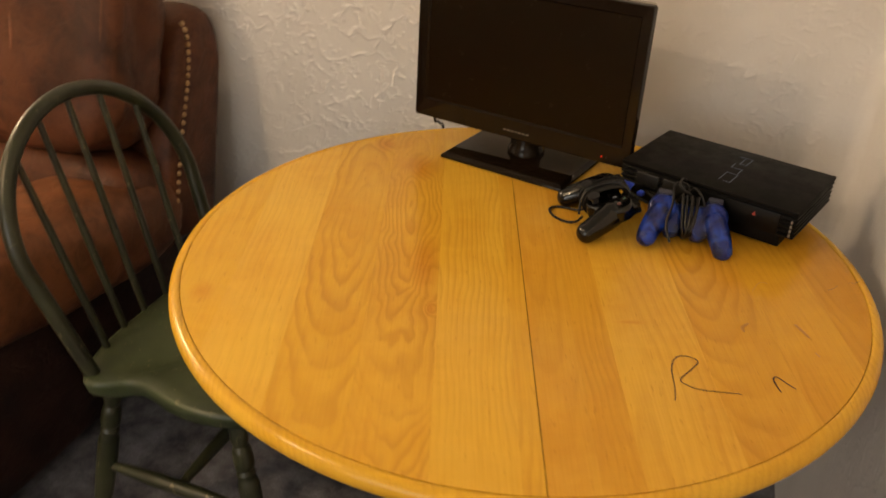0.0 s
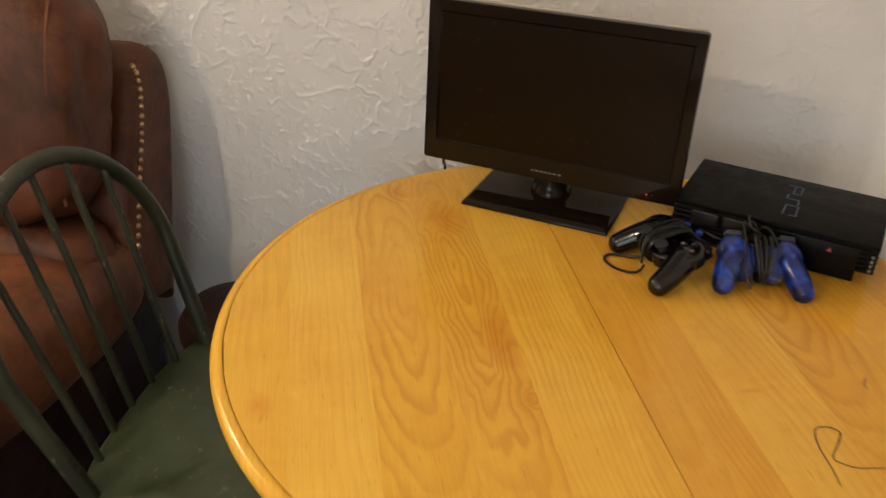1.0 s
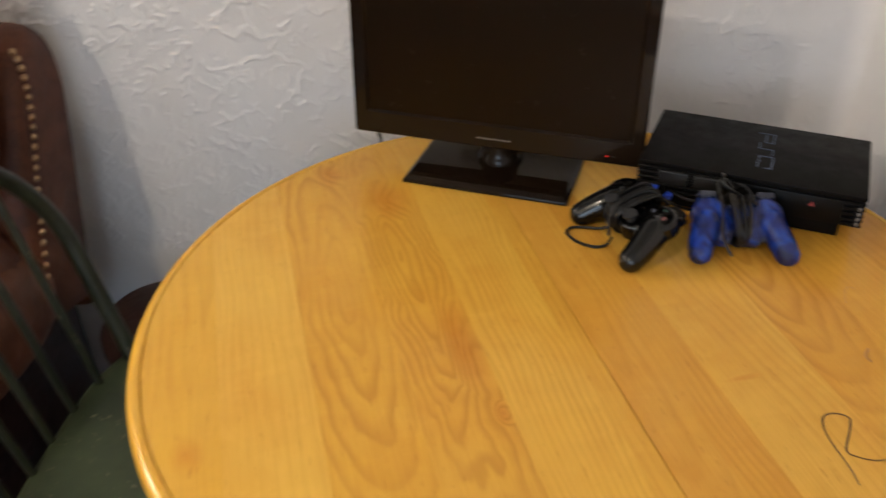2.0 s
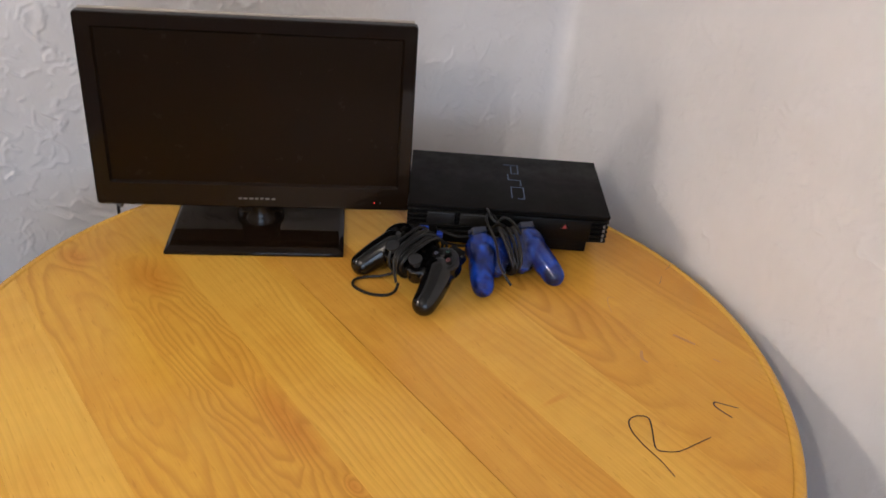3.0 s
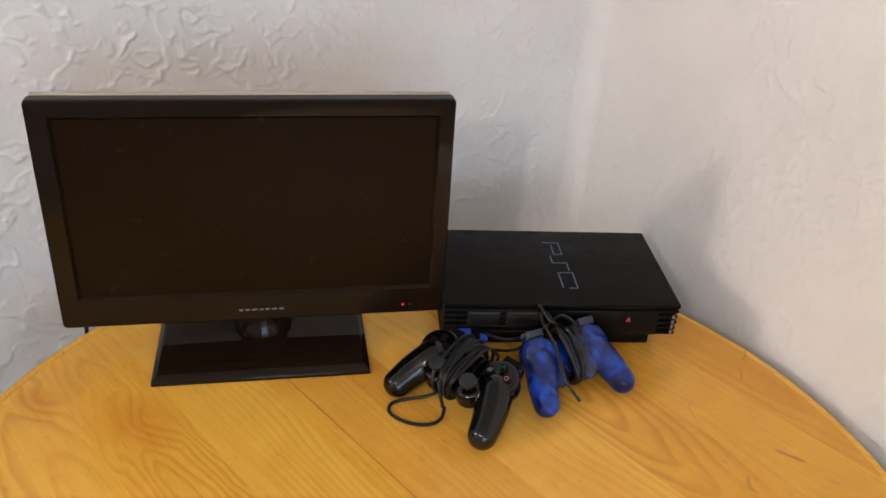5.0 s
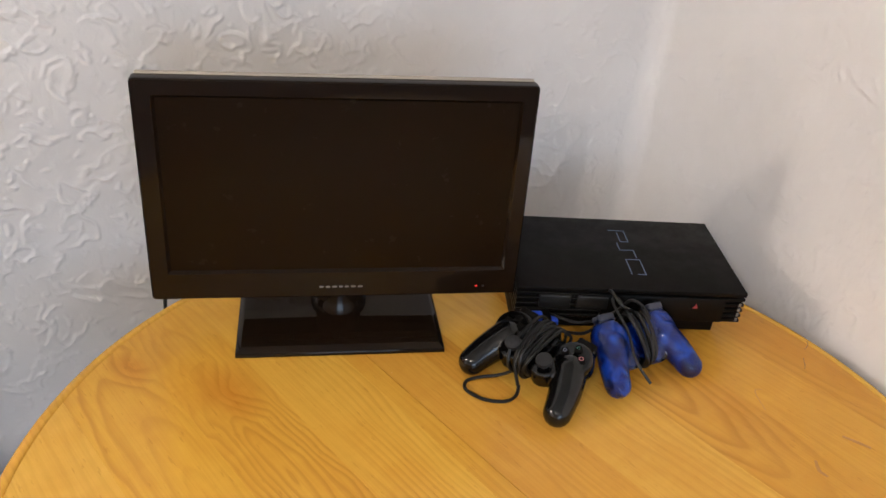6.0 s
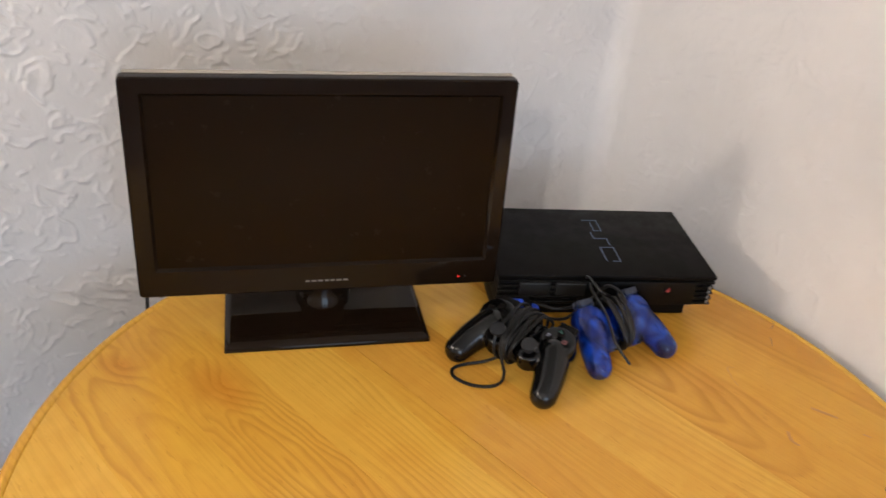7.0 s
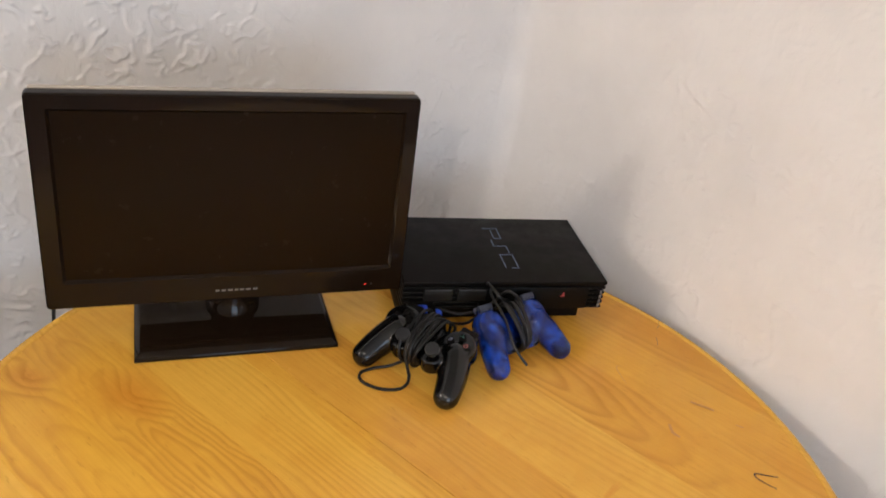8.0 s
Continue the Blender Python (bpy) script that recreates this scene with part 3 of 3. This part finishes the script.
SILVER_EDGE = plastic_material("pale_grey_trim", (0.42, 0.37, 0.31), 0.4)
television()
cord = tube(bmesh.new(), spline([(-0.160, 1.808, 0.840), (-0.164, 1.811, 0.80), (-0.168, 1.828, 0.774), (-0.175, 1.872, 0.754), (-0.180, 1.915, 0.70), (-0.185, 1.97, 0.40), (-0.16, 1.98, 0.03), (0.05, 1.99, 0.006)], 8), 0.0026, 8)
tagged(part("power_cord", cord, CORD), "black power cord hanging behind the television", "cable")


# ---- the game console ----
SLOT_DOOR = plastic_material("dusty_black_plastic", (0.0085, 0.0085, 0.008), 0.45)
SLOT_EDGE = plastic_material("grey_edge_plastic", (0.055, 0.056, 0.058), 0.4)


def game_console():
    m = pose(0.4055, 1.7085, TOP, 0, 0, -18.2)
    con = thing("game_console", m, "black ribbed game console lying flat on the table", "game console")
    W, D = 0.301, 0.182
    x0, x1, y0, y1 = -W / 2, W / 2, -D / 2, D / 2
    low = boxed(x0 + 0.002, x1 - 0.0245, y0 + 0.021, y1 - 0.002, 0.003, 0.031, 0.0015)
    part("lower_body", low, MATTE, con)
    for sx in (x0 + 0.03, x1 - 0.05):
        for sy in (y0 + 0.04, y1 - 0.03):
            part("foot", lathe(bmesh.new(), [(0.007, 0.0), (0.007, 0.0035)], 14, pose(sx, sy, 0)), RUBBER, con)
    part("upper_core", boxed(x0 + 0.004, x1 - 0.004, y0 + 0.005, y1 - 0.002, 0.030, 0.0735, 0.001), RIB, con)
    part("top_plate", boxed(x0, x1, y0, y1, 0.0725, 0.0785, 0.0012), MATTE, con, "matt black top plate")
    for k in range(5):
        z = 0.0325 + 0.0082 * k
        part("rib", boxed(x0 + 0.0005, x1 - 0.0005, y0 + 0.0008, y1 - 0.001, z, z + 0.0042, 0.0008, 1), RIB, con)
    part("front_panel", boxed(x0 + 0.112, x1 - 0.026, y0 - 0.0002, y0 + 0.01, 0.0325, 0.0690, 0.001), RIB, con, "smooth disc tray front")
    for sx in (x0 + 0.030, x0 + 0.079):
        slot = part("card_slot", boxed(sx, sx + 0.041, y0 - 0.0012, y0 + 0.012, 0.0470, 0.0670, 0.0012), SLOT_DOOR, con, "memory card slot door")
        part("slot_lip", boxed(sx + 0.002, sx + 0.039, y0 - 0.0016, y0, 0.0650, 0.0660, 0.0003), SLOT_EDGE, slot)
    for k in range(2):
        sx = x0 + 0.030 + 0.049 * k
        part("controller_port", boxed(sx, sx + 0.041, y0 + 0.008, y0 + 0.022, 0.0335, 0.0445, 0.001), RUBBER, con)
    part("eject_key", boxed(x1 - 0.071, x1 - 0.061, y0 - 0.0014, y0, 0.052, 0.060, 0.001), RIB, con)
    mark = bmesh.new()
    vs = [mark.verts.new(p) for p in ((x1 - 0.0695, y0 - 0.0018, 0.0545), (x1 - 0.0625, y0 - 0.0018, 0.0545), (x1 - 0.0650, y0 - 0.0018, 0.0615))]
    f = mark.faces.new(vs)
    ex = bmesh.ops.extrude_face_region(mark, geom=[f])
    bmesh.ops.translate(mark, vec=(0, 0.0012, 0), verts=[v for v in ex["geom"] if isinstance(v, bmesh.types.BMVert)])
    part("red_mark", mark, RED, con, "small red emblem")
    for k in range(4):
        z = 0.036 + 0.0076 * k
        part("maker_mark", boxed(x1 - 0.0085, x1 - 0.0052, y0 - 0.0016, y0, z, z + 0.0050, 0.0004), SILVER, con, "pale bar of lettering")
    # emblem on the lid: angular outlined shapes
    shapes = [
        [(-0.004, 0.054), (0.018, 0.054), (0.018, 0.024), (0.007, 0.024), (0.007, 0.048)],
        [(0.001, 0.020), (0.001, 0.002), (0.020, 0.002), (0.020, -0.016)],
        [(0.004, -0.057), (0.004, -0.022), (0.023, -0.022), (0.023, -0.058), (0.013, -0.058)],
    ]
    for run in shapes:
        bm = bmesh.new()
        for (ax, ay), (bx, by) in zip(run, run[1:]):
            box(bm, min(ax, bx) - 0.0007, max(ax, bx) + 0.0007, min(ay, by) - 0.0007, max(ay, by) + 0.0007, 0.0783, 0.0788)
        part("lid_emblem", bm, LOGO_BLUE, con, "angular blue-grey outline", m=pose(0.002, 0.004, 0), smooth=0)
    plug = boxed(x0 + 0.018, x0 + 0.046, y0 - 0.020, y0 + 0.006, 0.0305, 0.0440, 0.003)
    part("plug", plug, MATTE, con)
    part("plug_tab", boxed(x0 + 0.008, x0 + 0.034, y0 - 0.0205, y0 - 0.008, 0.0385, 0.0475, 0.0015), BLUE_PLUG, con, "blue plug inset")
    part("plug_tab", boxed(x0 + 0.044, x0 + 0.055, y0 - 0.020, y0 - 0.008, 0.0325, 0.0400, 0.0015), BLUE_PLUG, con, "blue plug inset")
    return con


game_console()


# ---- the two controllers ----
def controller(m, label, shell, key_mat, stick_mat, sticks=True, inside=None):
    pad = thing("game_controller", m, label, "game controller", group="game controllers")
    def body(name, less, mat, label):
        """The moulded form, every surface drawn in by less."""
        bm = bmesh.new()
        box(bm, -0.044 + less, 0.044 - less, -0.026 + less, 0.024 - less, -0.013 + less, 0.010 - less, 0.006)
        for s in (-1, 1):
            face = [(0.0, -0.015 + less), (0.020 - less, -0.015 + less), (0.0245 - less, -0.010), (0.0252 - less, 0.006), (0.0225 - less, 0.0120 - less), (0.0, 0.0128 - less)]
            lathe(bm, face, 28, pose(s * 0.043, 0.008, 0))
            for k in range(13):
                f = k / 12
                ball(bm, (s * (0.0455 + 0.0175 * f + 0.002 * math.sin(f * 3)), -0.004 - 0.049 * f, -0.003 - 0.010 * f), 0.0222 - 0.0050 * f - less, u=16, v=10)
            box(bm, s * 0.043 - 0.015 + less, s * 0.043 + 0.015 - less, 0.020, 0.037 - less, -0.012 + less, 0.006 - less, 0.004)
            lathe(bm, [(0.0, -0.010 + less), (0.0165 - less, -0.010 + less), (0.0165 - less, 0.0085), (0.0145 - less, 0.0125 - less), (0.0, 0.0125 - less)], 24, pose(s * 0.0225, -0.022, 0))
        ob = part(name, bm, mat, pad, label, smooth=180)
        rm = ob.modifiers.new("blend", "REMESH")
        rm.mode, rm.voxel_size, rm.use_smooth_shade = "VOXEL", 0.0014, True
        sm = ob.modifiers.new("soften", "SMOOTH")
        sm.factor, sm.iterations = 0.5, 7

    body("shell", 0.0, shell, "")
    if inside:
        body("inner_frame", 0.0035, inside, "blue inner form with the clear shell's light and dark painted on")
    for s in (-1, 1):
        if sticks:
            st = part("thumbstick", lathe(bmesh.new(), [(0.0055, 0.010), (0.0050, 0.020), (0.0085, 0.0215), (0.0098, 0.0235), (0.0095, 0.0262), (0.0070, 0.0270), (0.0, 0.0262)], 24, pose(s * 0.0225, -0.022, 0, 3, 4, 0)), stick_mat, pad, "dark grey rubber thumbstick")
        for z in (-0.0075, 0.0030):
            part("shoulder_key", boxed(s * 0.043 - 0.0125, s * 0.043 + 0.0125, 0.030, 0.0415, z - 0.0042, z + 0.0042, 0.0026, 3), key_mat, pad)
    for k, (dx, dy, mat) in enumerate(((0.0, 0.0115, TEAL), (0.0115, 0.0, PINK), (0.0, -0.0115, PALE), (-0.0115, 0.0, PALE))):
        c = (0.043 + dx, 0.008 + dy)
        face = part("button", lathe(bmesh.new(), [(0.0051, 0.010), (0.0051, 0.0148), (0.0044, 0.0158), (0.0, 0.0160)], 20, pose(*c, 0)), key_mat, pad, "round black button")
        sym = bmesh.new()
        n_side = (3, 24, 4, 4)[k]
        r = 0.0025
        pts = [(c[0] + r * math.cos(2 * math.pi * j / n_side + math.pi / 2 + (math.pi / 4 if k == 3 else 0)), c[1] + r * math.sin(2 * math.pi * j / n_side + math.pi / 2 + (math.pi / 4 if k == 3 else 0)), 0.0162) for j in range(n_side)]
        if k == 2:
            for a in (45, 135):
                box(sym, -0.0030, 0.0030, -0.0004, 0.0004, 0.0160, 0.0164, m=pose(*c, 0, 0, 0, a))
        else:
            tube(sym, pts, 0.0004, 5, closed=True)
        part("button_symbol", sym, mat, face, smooth=0)
        a = radians(90 * k)
        part("arrow_key", boxed(-0.0042, 0.0042, 0.0040, 0.0135, 0.010, 0.0155, 0.0016, m=pose(-0.043, 0.008, 0, 0, 0, 90 * k)), key_mat, pad)
    part("centre_key", boxed(-0.014, -0.007, 0.002, 0.006, 0.009, 0.0115, 0.0008), key_mat, pad)
    part("centre_key", boxed(0.007, 0.014, 0.002, 0.006, 0.009, 0.0115, 0.0008), key_mat, pad)
    return pad


def wound_cable(name, m, turns, half_y, half_z, span, tails, label, seed, lift=0.0):
    """A cable wrapped round the middle of a controller, its loose ends going where tails lead (in the same axes)."""
    rnd = random.Random(seed)
    pts = list(tails[0])
    steps = 12
    skew = [rnd.uniform(-1, 1) for _ in range(turns + 2)]
    for k in range(turns * steps + 1):
        a = 2 * math.pi * k / steps
        i, f = divmod(k / steps, 1)
        i = int(i)
        x = span * (skew[i] * (1 - f) + skew[i + 1] * f)
        g = 1.0 + 0.10 * math.sin(2.3 * i + seed) + 0.03 * rnd.uniform(-1, 1)
        c, s = math.cos(a), math.sin(a)
        pts.append((x + 0.006 * s * skew[i], half_y * g * math.copysign(abs(c) ** 0.75, c), lift + half_z * g * math.copysign(abs(s) ** 0.75, s)))
    pts += list(tails[1])
    bm = tube(bmesh.new(), spline(pts, 5), 0.0021, 8)
    ob = part(name, bm, CORD)
    ob.matrix_basis = m
    return tagged(ob, label, "cable", group="controller cables")


BLACK_PAD = pose(0.228, 1.584, TOP + 0.0420, 17, 0, -62)
controller(BLACK_PAD, "black game controller wrapped in its own cable", PAD_BLACK, MATTE, RUBBER)
wound_cable("controller_cable", BLACK_PAD, 10, 0.036, 0.022, 0.018,
            ([(0.015, 0.10, -0.042), (0.01, 0.08, -0.040), (0.0, 0.055, -0.020)],
             [(0.0, 0.02, 0.024), (-0.01, -0.03, 0.014), (0.004, -0.050, -0.012)]),
            "black cable wound round a black controller", 3)
loop = [(0.196, 1.566, 0.760), (0.188, 1.556, 0.7535), (0.172, 1.552, 0.7525), (0.150, 1.562, 0.7525), (0.136, 1.583, 0.7525), (0.142, 1.598, 0.7525), (0.160, 1.600, 0.7530), (0.182, 1.594, 0.7560), (0.198, 1.586, 0.766)]
tagged(part("cable_loop", tube(bmesh.new(), spline(loop, 8), 0.0021, 8), CORD), "loose loop of black controller cable on the table", "cable", group="controller cables")
up = Vector((-0.06, 0.76, 0.65)).normalized()
across = Vector((-0.975, -0.225, 0.0))
across = (across - up * across.dot(up)).normalized()
out = across.cross(up)
BLUE_PAD = Matrix.Translation((0.3600, 1.5770, TOP + 0.0370)) @ Matrix((across, up, out)).transposed().to_4x4() @ Matrix.Scale(0.93, 4)
controller(BLUE_PAD, "clear blue game controller propped on its grips", BLUE, GREY_KEY, GREY_KEY, True, BLUE_LIT_INSIDE)
wound_cable("controller_cable", BLUE_PAD, 10, 0.034, 0.020, 0.016,
            ([(-0.005, 0.075, 0.030), (0.016, 0.070, -0.004), (0.020, 0.045, -0.020)],
             [(0.0, 0.045, 0.0), (0.010, 0.062, -0.002), (0.030, 0.050, -0.016), (0.030, 0.010, -0.026), (0.036, -0.030, -0.030), (0.026, -0.062, -0.030)]),
            "black cable wound round a blue controller", 8, -0.004)
lead = tube(bmesh.new(), spline([(0.275, 1.655, 0.788), (0.285, 1.640, 0.790), (0.305, 1.628, 0.787), (0.335, 1.620, 0.792), (0.352, 1.615, 0.806), (0.362, 1.606, 0.826), (0.374, 1.596, 0.822), (0.384, 1.588, 0.806)], 8), 0.0021, 8)
tagged(part("controller_lead", lead, CORD), "black lead running from console plug to controller", "cable")


# ---- the green chair ----
def windsor_chair():
    chair = thing("windsor_chair", pose(-0.390, 1.414, 0), "dark green painted hoop-back chair pushed under the table", "chair")
    S = 0.455
    half = [(-0.229, 0.0), (-0.227, 0.10), (-0.215, 0.165), (-0.193, 0.214), (-0.166, 0.226), (-0.138, 0.216), (-0.108, 0.198), (-0.07, 0.197), (-0.02, 0.212), (0.04, 0.218), (0.11, 0.206), (0.165, 0.170), (0.196, 0.10), (0.205, 0.0)]
    pts = spline([(x, y, 0) for x, y in half] + [(x, -y, 0) for x, y in reversed(half[1:-1])], 4, closed=True)
    bm = bmesh.new()
    rings = []
    for shrink, z in ((0.93, S - 0.040), (0.985, S - 0.030), (1.0, S - 0.012), (0.992, S - 0.003), (0.96, S), (0.80, S - 0.003), (0.55, S - 0.011), (0.25, S - 0.014)):
        rings.append([bm.verts.new((p.x * shrink, p.y * shrink, z)) for p in pts])
    for a, b in zip(rings, rings[1:]):
        for i in range(len(pts)):
            j = (i + 1) % len(pts)
            bm.faces.new((a[i], a[j], b[j], b[i]))
    bm.faces.new(rings[0][::-1])
    bm.faces.new(rings[-1])
    part("seat", bm, GREEN_LIT_SEAT, chair, "worn green saddle seat", smooth=60)
    lean, H, am, h1, base = 0.315, 0.442, 0.226, 0.225, -0.180

    def at(s, h):
        return (base - lean * h, s, S - 0.012 + h)

    run = [at(-(0.198 + (am - 0.198) * k / 6), h1 * k / 6) for k in range(6)]
    run += [at(-am * math.cos(math.pi * k / 24), h1 + (H - h1) * math.sin(math.pi * k / 24)) for k in range(25)]
    run += [at(0.198 + (am - 0.198) * k / 6, h1 * k / 6) for k in range(5, -1, -1)]
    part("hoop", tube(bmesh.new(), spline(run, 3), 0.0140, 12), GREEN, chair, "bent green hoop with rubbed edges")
    for k in range(5):
        f = (k - 2) / 2
        foot = Vector((-0.225 + 0.018 * f * f, 0.128 * f, S - 0.012))
        s = 0.150 * f
        h = h1 + (H - h1) * math.sqrt(1 - (s / am) ** 2) - 0.004
        head = Vector(at(s, h))
        part("spindle", tube(bmesh.new(), [foot.lerp(head, i / 8) for i in range(9)], lambda t: 0.0072 - 0.0022 * abs(t - 0.35), 10), GREEN, chair)

    def turned(a, b, name):
        a, b = Vector(a), Vector(b)

        def r(t):
            base_r = 0.0135 + 0.0065 * math.sin(math.pi * min(1, max(0, t * 1.1)))
            for c in (0.18, 0.30, 0.34, 0.74):
                base_r -= 0.0045 * math.exp(-((t - c) / 0.013) ** 2)
            return base_r
        return part(name, tube(bmesh.new(), [a.lerp(b, i / 60) for i in range(61)], r, 14), GREEN, chair)

    feet = {}
    for sx, sy in ((-1, -1), (-1, 1), (1, -1), (1, 1)):
        top = (0.125 * sx - 0.055, 0.150 * sy, S - 0.032)
        low = (0.125 * sx + 0.080 * sx - 0.055, 0.150 * sy + 0.055 * sy, 0.0)
        feet[sx, sy] = (Vector(top), Vector(low))
        turned(top, low, "leg")
    mids = []
    for sy in (-1, 1):
        a = feet[-1, sy][0].lerp(feet[-1, sy][1], 0.52)
        b = feet[1, sy][0].lerp(feet[1, sy][1], 0.52)
        mids.append(a.lerp(b, 0.5))
        part("stretcher", tube(bmesh.new(), [a.lerp(b, i / 20) for i in range(21)], lambda t: 0.008 + 0.0065 * math.sin(math.pi * t), 12), GREEN, chair)
    part("stretcher", tube(bmesh.new(), [mids[0].lerp(mids[1], i / 20) for i in range(21)], lambda t: 0.008 + 0.0055 * math.sin(math.pi * t), 12), GREEN, chair)
    return chair


windsor_chair()


# ---- the leather recliner ----
def recliner():
    sofa = thing("recliner_sofa", pose(-0.86, 2.0, 0), "brown leather recliner sofa with brass nailhead trim", "sofa")
    part("base", boxed(-1.5, 0.0, -0.92, -0.06, 0.03, 0.42, 0.025, 3), LEATHER_DARK_AND_SHADED, sofa, "dark leather side panel")
    for x in (-1.42, -0.08):
        for y in (-0.85, -0.14):
            part("foot", lathe(bmesh.new(), [(0.022, 0.0), (0.028, 0.035)], 14, pose(x, y, 0)), GAP_SHADE_AND_FOOT, sofa)
    part("seat_cushion", cushion(bmesh.new(), (0.74, 0.66, 0.20), 5, pose(-0.62, -0.58, 0.46), wobble=0.03, seed=1), LEATHER, sofa)
    # arm pads take the paler leather, as if lit from above
    part("arm_pad", cushion(bmesh.new(), (0.29, 0.92, 0.24), 3.0, pose(-0.045, -0.60, 0.508, -8, 0, 0), wobble=0.035, seed=2), LEATHER_LIT_AND_SEAM, sofa, "puffy brown leather arm")
    part("arm_pad", cushion(bmesh.new(), (0.29, 0.86, 0.30), 3.2, pose(-1.38, -0.60, 0.545, -6, 0, 0), wobble=0.035, seed=3), LEATHER_LIT_AND_SEAM, sofa, "puffy brown leather arm")
    lean = pose(0, -0.20, 0.40, -14)
    # darker leather here paints the shade in the gap between cushion and wing
    part("back_frame", cushion(bmesh.new(), (1.36, 0.20, 0.60), 6, pose(-0.65, 0.02, 0.18) , steps=32), LEATHER_DARK_AND_SHADED, sofa, m=lean)
    # outer wing with its nail row
    wing = bmesh.new()
    prof = [(-0.126, -0.16), (-0.124, 0.10), (-0.114, 0.25), (-0.098, 0.345), (-0.056, 0.405), (-0.015, 0.422), (0.032, 0.400), (0.062, 0.340), (0.072, 0.25), (0.075, -0.16)]
    curve = spline([(0, y, z) for y, z in prof], 5)
    rows = []
    for x, k in ((-0.070, 0.93), (-0.045, 0.985), (-0.020, 1.0), (0.010, 1.0), (0.032, 0.98), (0.047, 0.93), (0.056, 0.85), (0.060, 0.70)):
        rows.append([wing.verts.new((x, -0.03 + (p.y + 0.03) * k, 0.12 + (p.z - 0.12) * (0.5 + 0.5 * k))) for p in curve])
    for a, b in zip(rows, rows[1:]):
        for p0, p1, p2, p3 in zip(a, a[1:], b[1:], b):
            wing.faces.new((p0, p1, p2, p3))
    wing.faces.new(rows[0])
    wing.faces.new(rows[-1][::-1])
    side = part("wing", wing, LEATHER, sofa, "leather side wing", m=lean @ pose(0.005, 0.05, 0.108), smooth=60)
    nails = spline([(0, -0.106, -0.16), (0, -0.092, 0.10), (0, -0.074, 0.25), (0, -0.074, 0.33), (0, -0.086, 0.375), (0, -0.110, 0.40)], 40)
    walked, last = 0.0, nails[0]
    for p in nails:
        walked += (p - last).length
        last = p
        if walked >= 0.0175 and p.z > -0.10:
            walked = 0.0
            ob = part("nail", ball(bmesh.new(), (0, 0, 0), 0.0066, (1, 0.8, 1), 10, 6), BRASS, side)
            ob.location = (0.0610, p.y, 0.12 + (p.z - 0.12) * 0.965)
    part("back_cushion", cushion(bmesh.new(), (0.62, 0.25, 0.50), 4.0, pose(-0.262, -0.155, 0.430), steps=36, wobble=0.04, seed=4), LEATHER, sofa, "plump leather head cushion", m=lean)
    part("back_cushion", cushion(bmesh.new(), (0.62, 0.23, 0.25), 3.4, pose(-0.255, -0.14, 0.085), steps=32, wobble=0.04, seed=5), LEATHER, sofa, "plump leather lumbar cushion", m=lean)
    for x, deep in ((0.016, 0.0), (-0.190, 0.028)):
        run = [(x, -0.207 - deep, 0.24), (x + 0.002, -0.238 - deep, 0.32), (x + 0.004, -0.251 - deep, 0.43), (x + 0.003, -0.246 - deep, 0.53), (x, -0.222 - deep, 0.62), (x - 0.004, -0.180, 0.672)]
        part("seam", tube(bmesh.new(), spline(run, 8), 0.0030, 6), LEATHER_LIT_AND_SEAM, sofa, "stitched leather seam", m=lean)
    return sofa


recliner()

# ---- the pouffe between chair and wall ----
pouffe = thing("pouffe", pose(-0.585, 1.775, 0), "round dark brown leather pouffe behind the chair", "pouffe")
part("body", lathe(bmesh.new(), [(0.108, 0.004), (0.117, 0.02), (0.119, 0.12), (0.117, 0.30), (0.118, 0.355)], 40), LEATHER_DARK_AND_SHADED, pouffe)
part("cushion_top", lathe(bmesh.new(), [(0.115, 0.353), (0.123, 0.368), (0.122, 0.395), (0.108, 0.418), (0.07, 0.430), (0.0, 0.434)], 40), LEATHER_DARK_AND_SHADED, pouffe, "padded leather top")

# ---- lamps on the ceiling ----
for where in (LAMP_A, LAMP_B, LAMP_C):
    light = thing("ceiling_lamp", pose(where[0], where[1], CEIL), "round white ceiling lamp", "lamp", group="ceiling lamps")
    part("rose", lathe(bmesh.new(), [(0.07, -0.02), (0.075, -0.001)], 24), PAINT, light)
    part("stem", lathe(bmesh.new(), [(0.01, -0.09), (0.01, -0.02)], 12), PAINT, light)
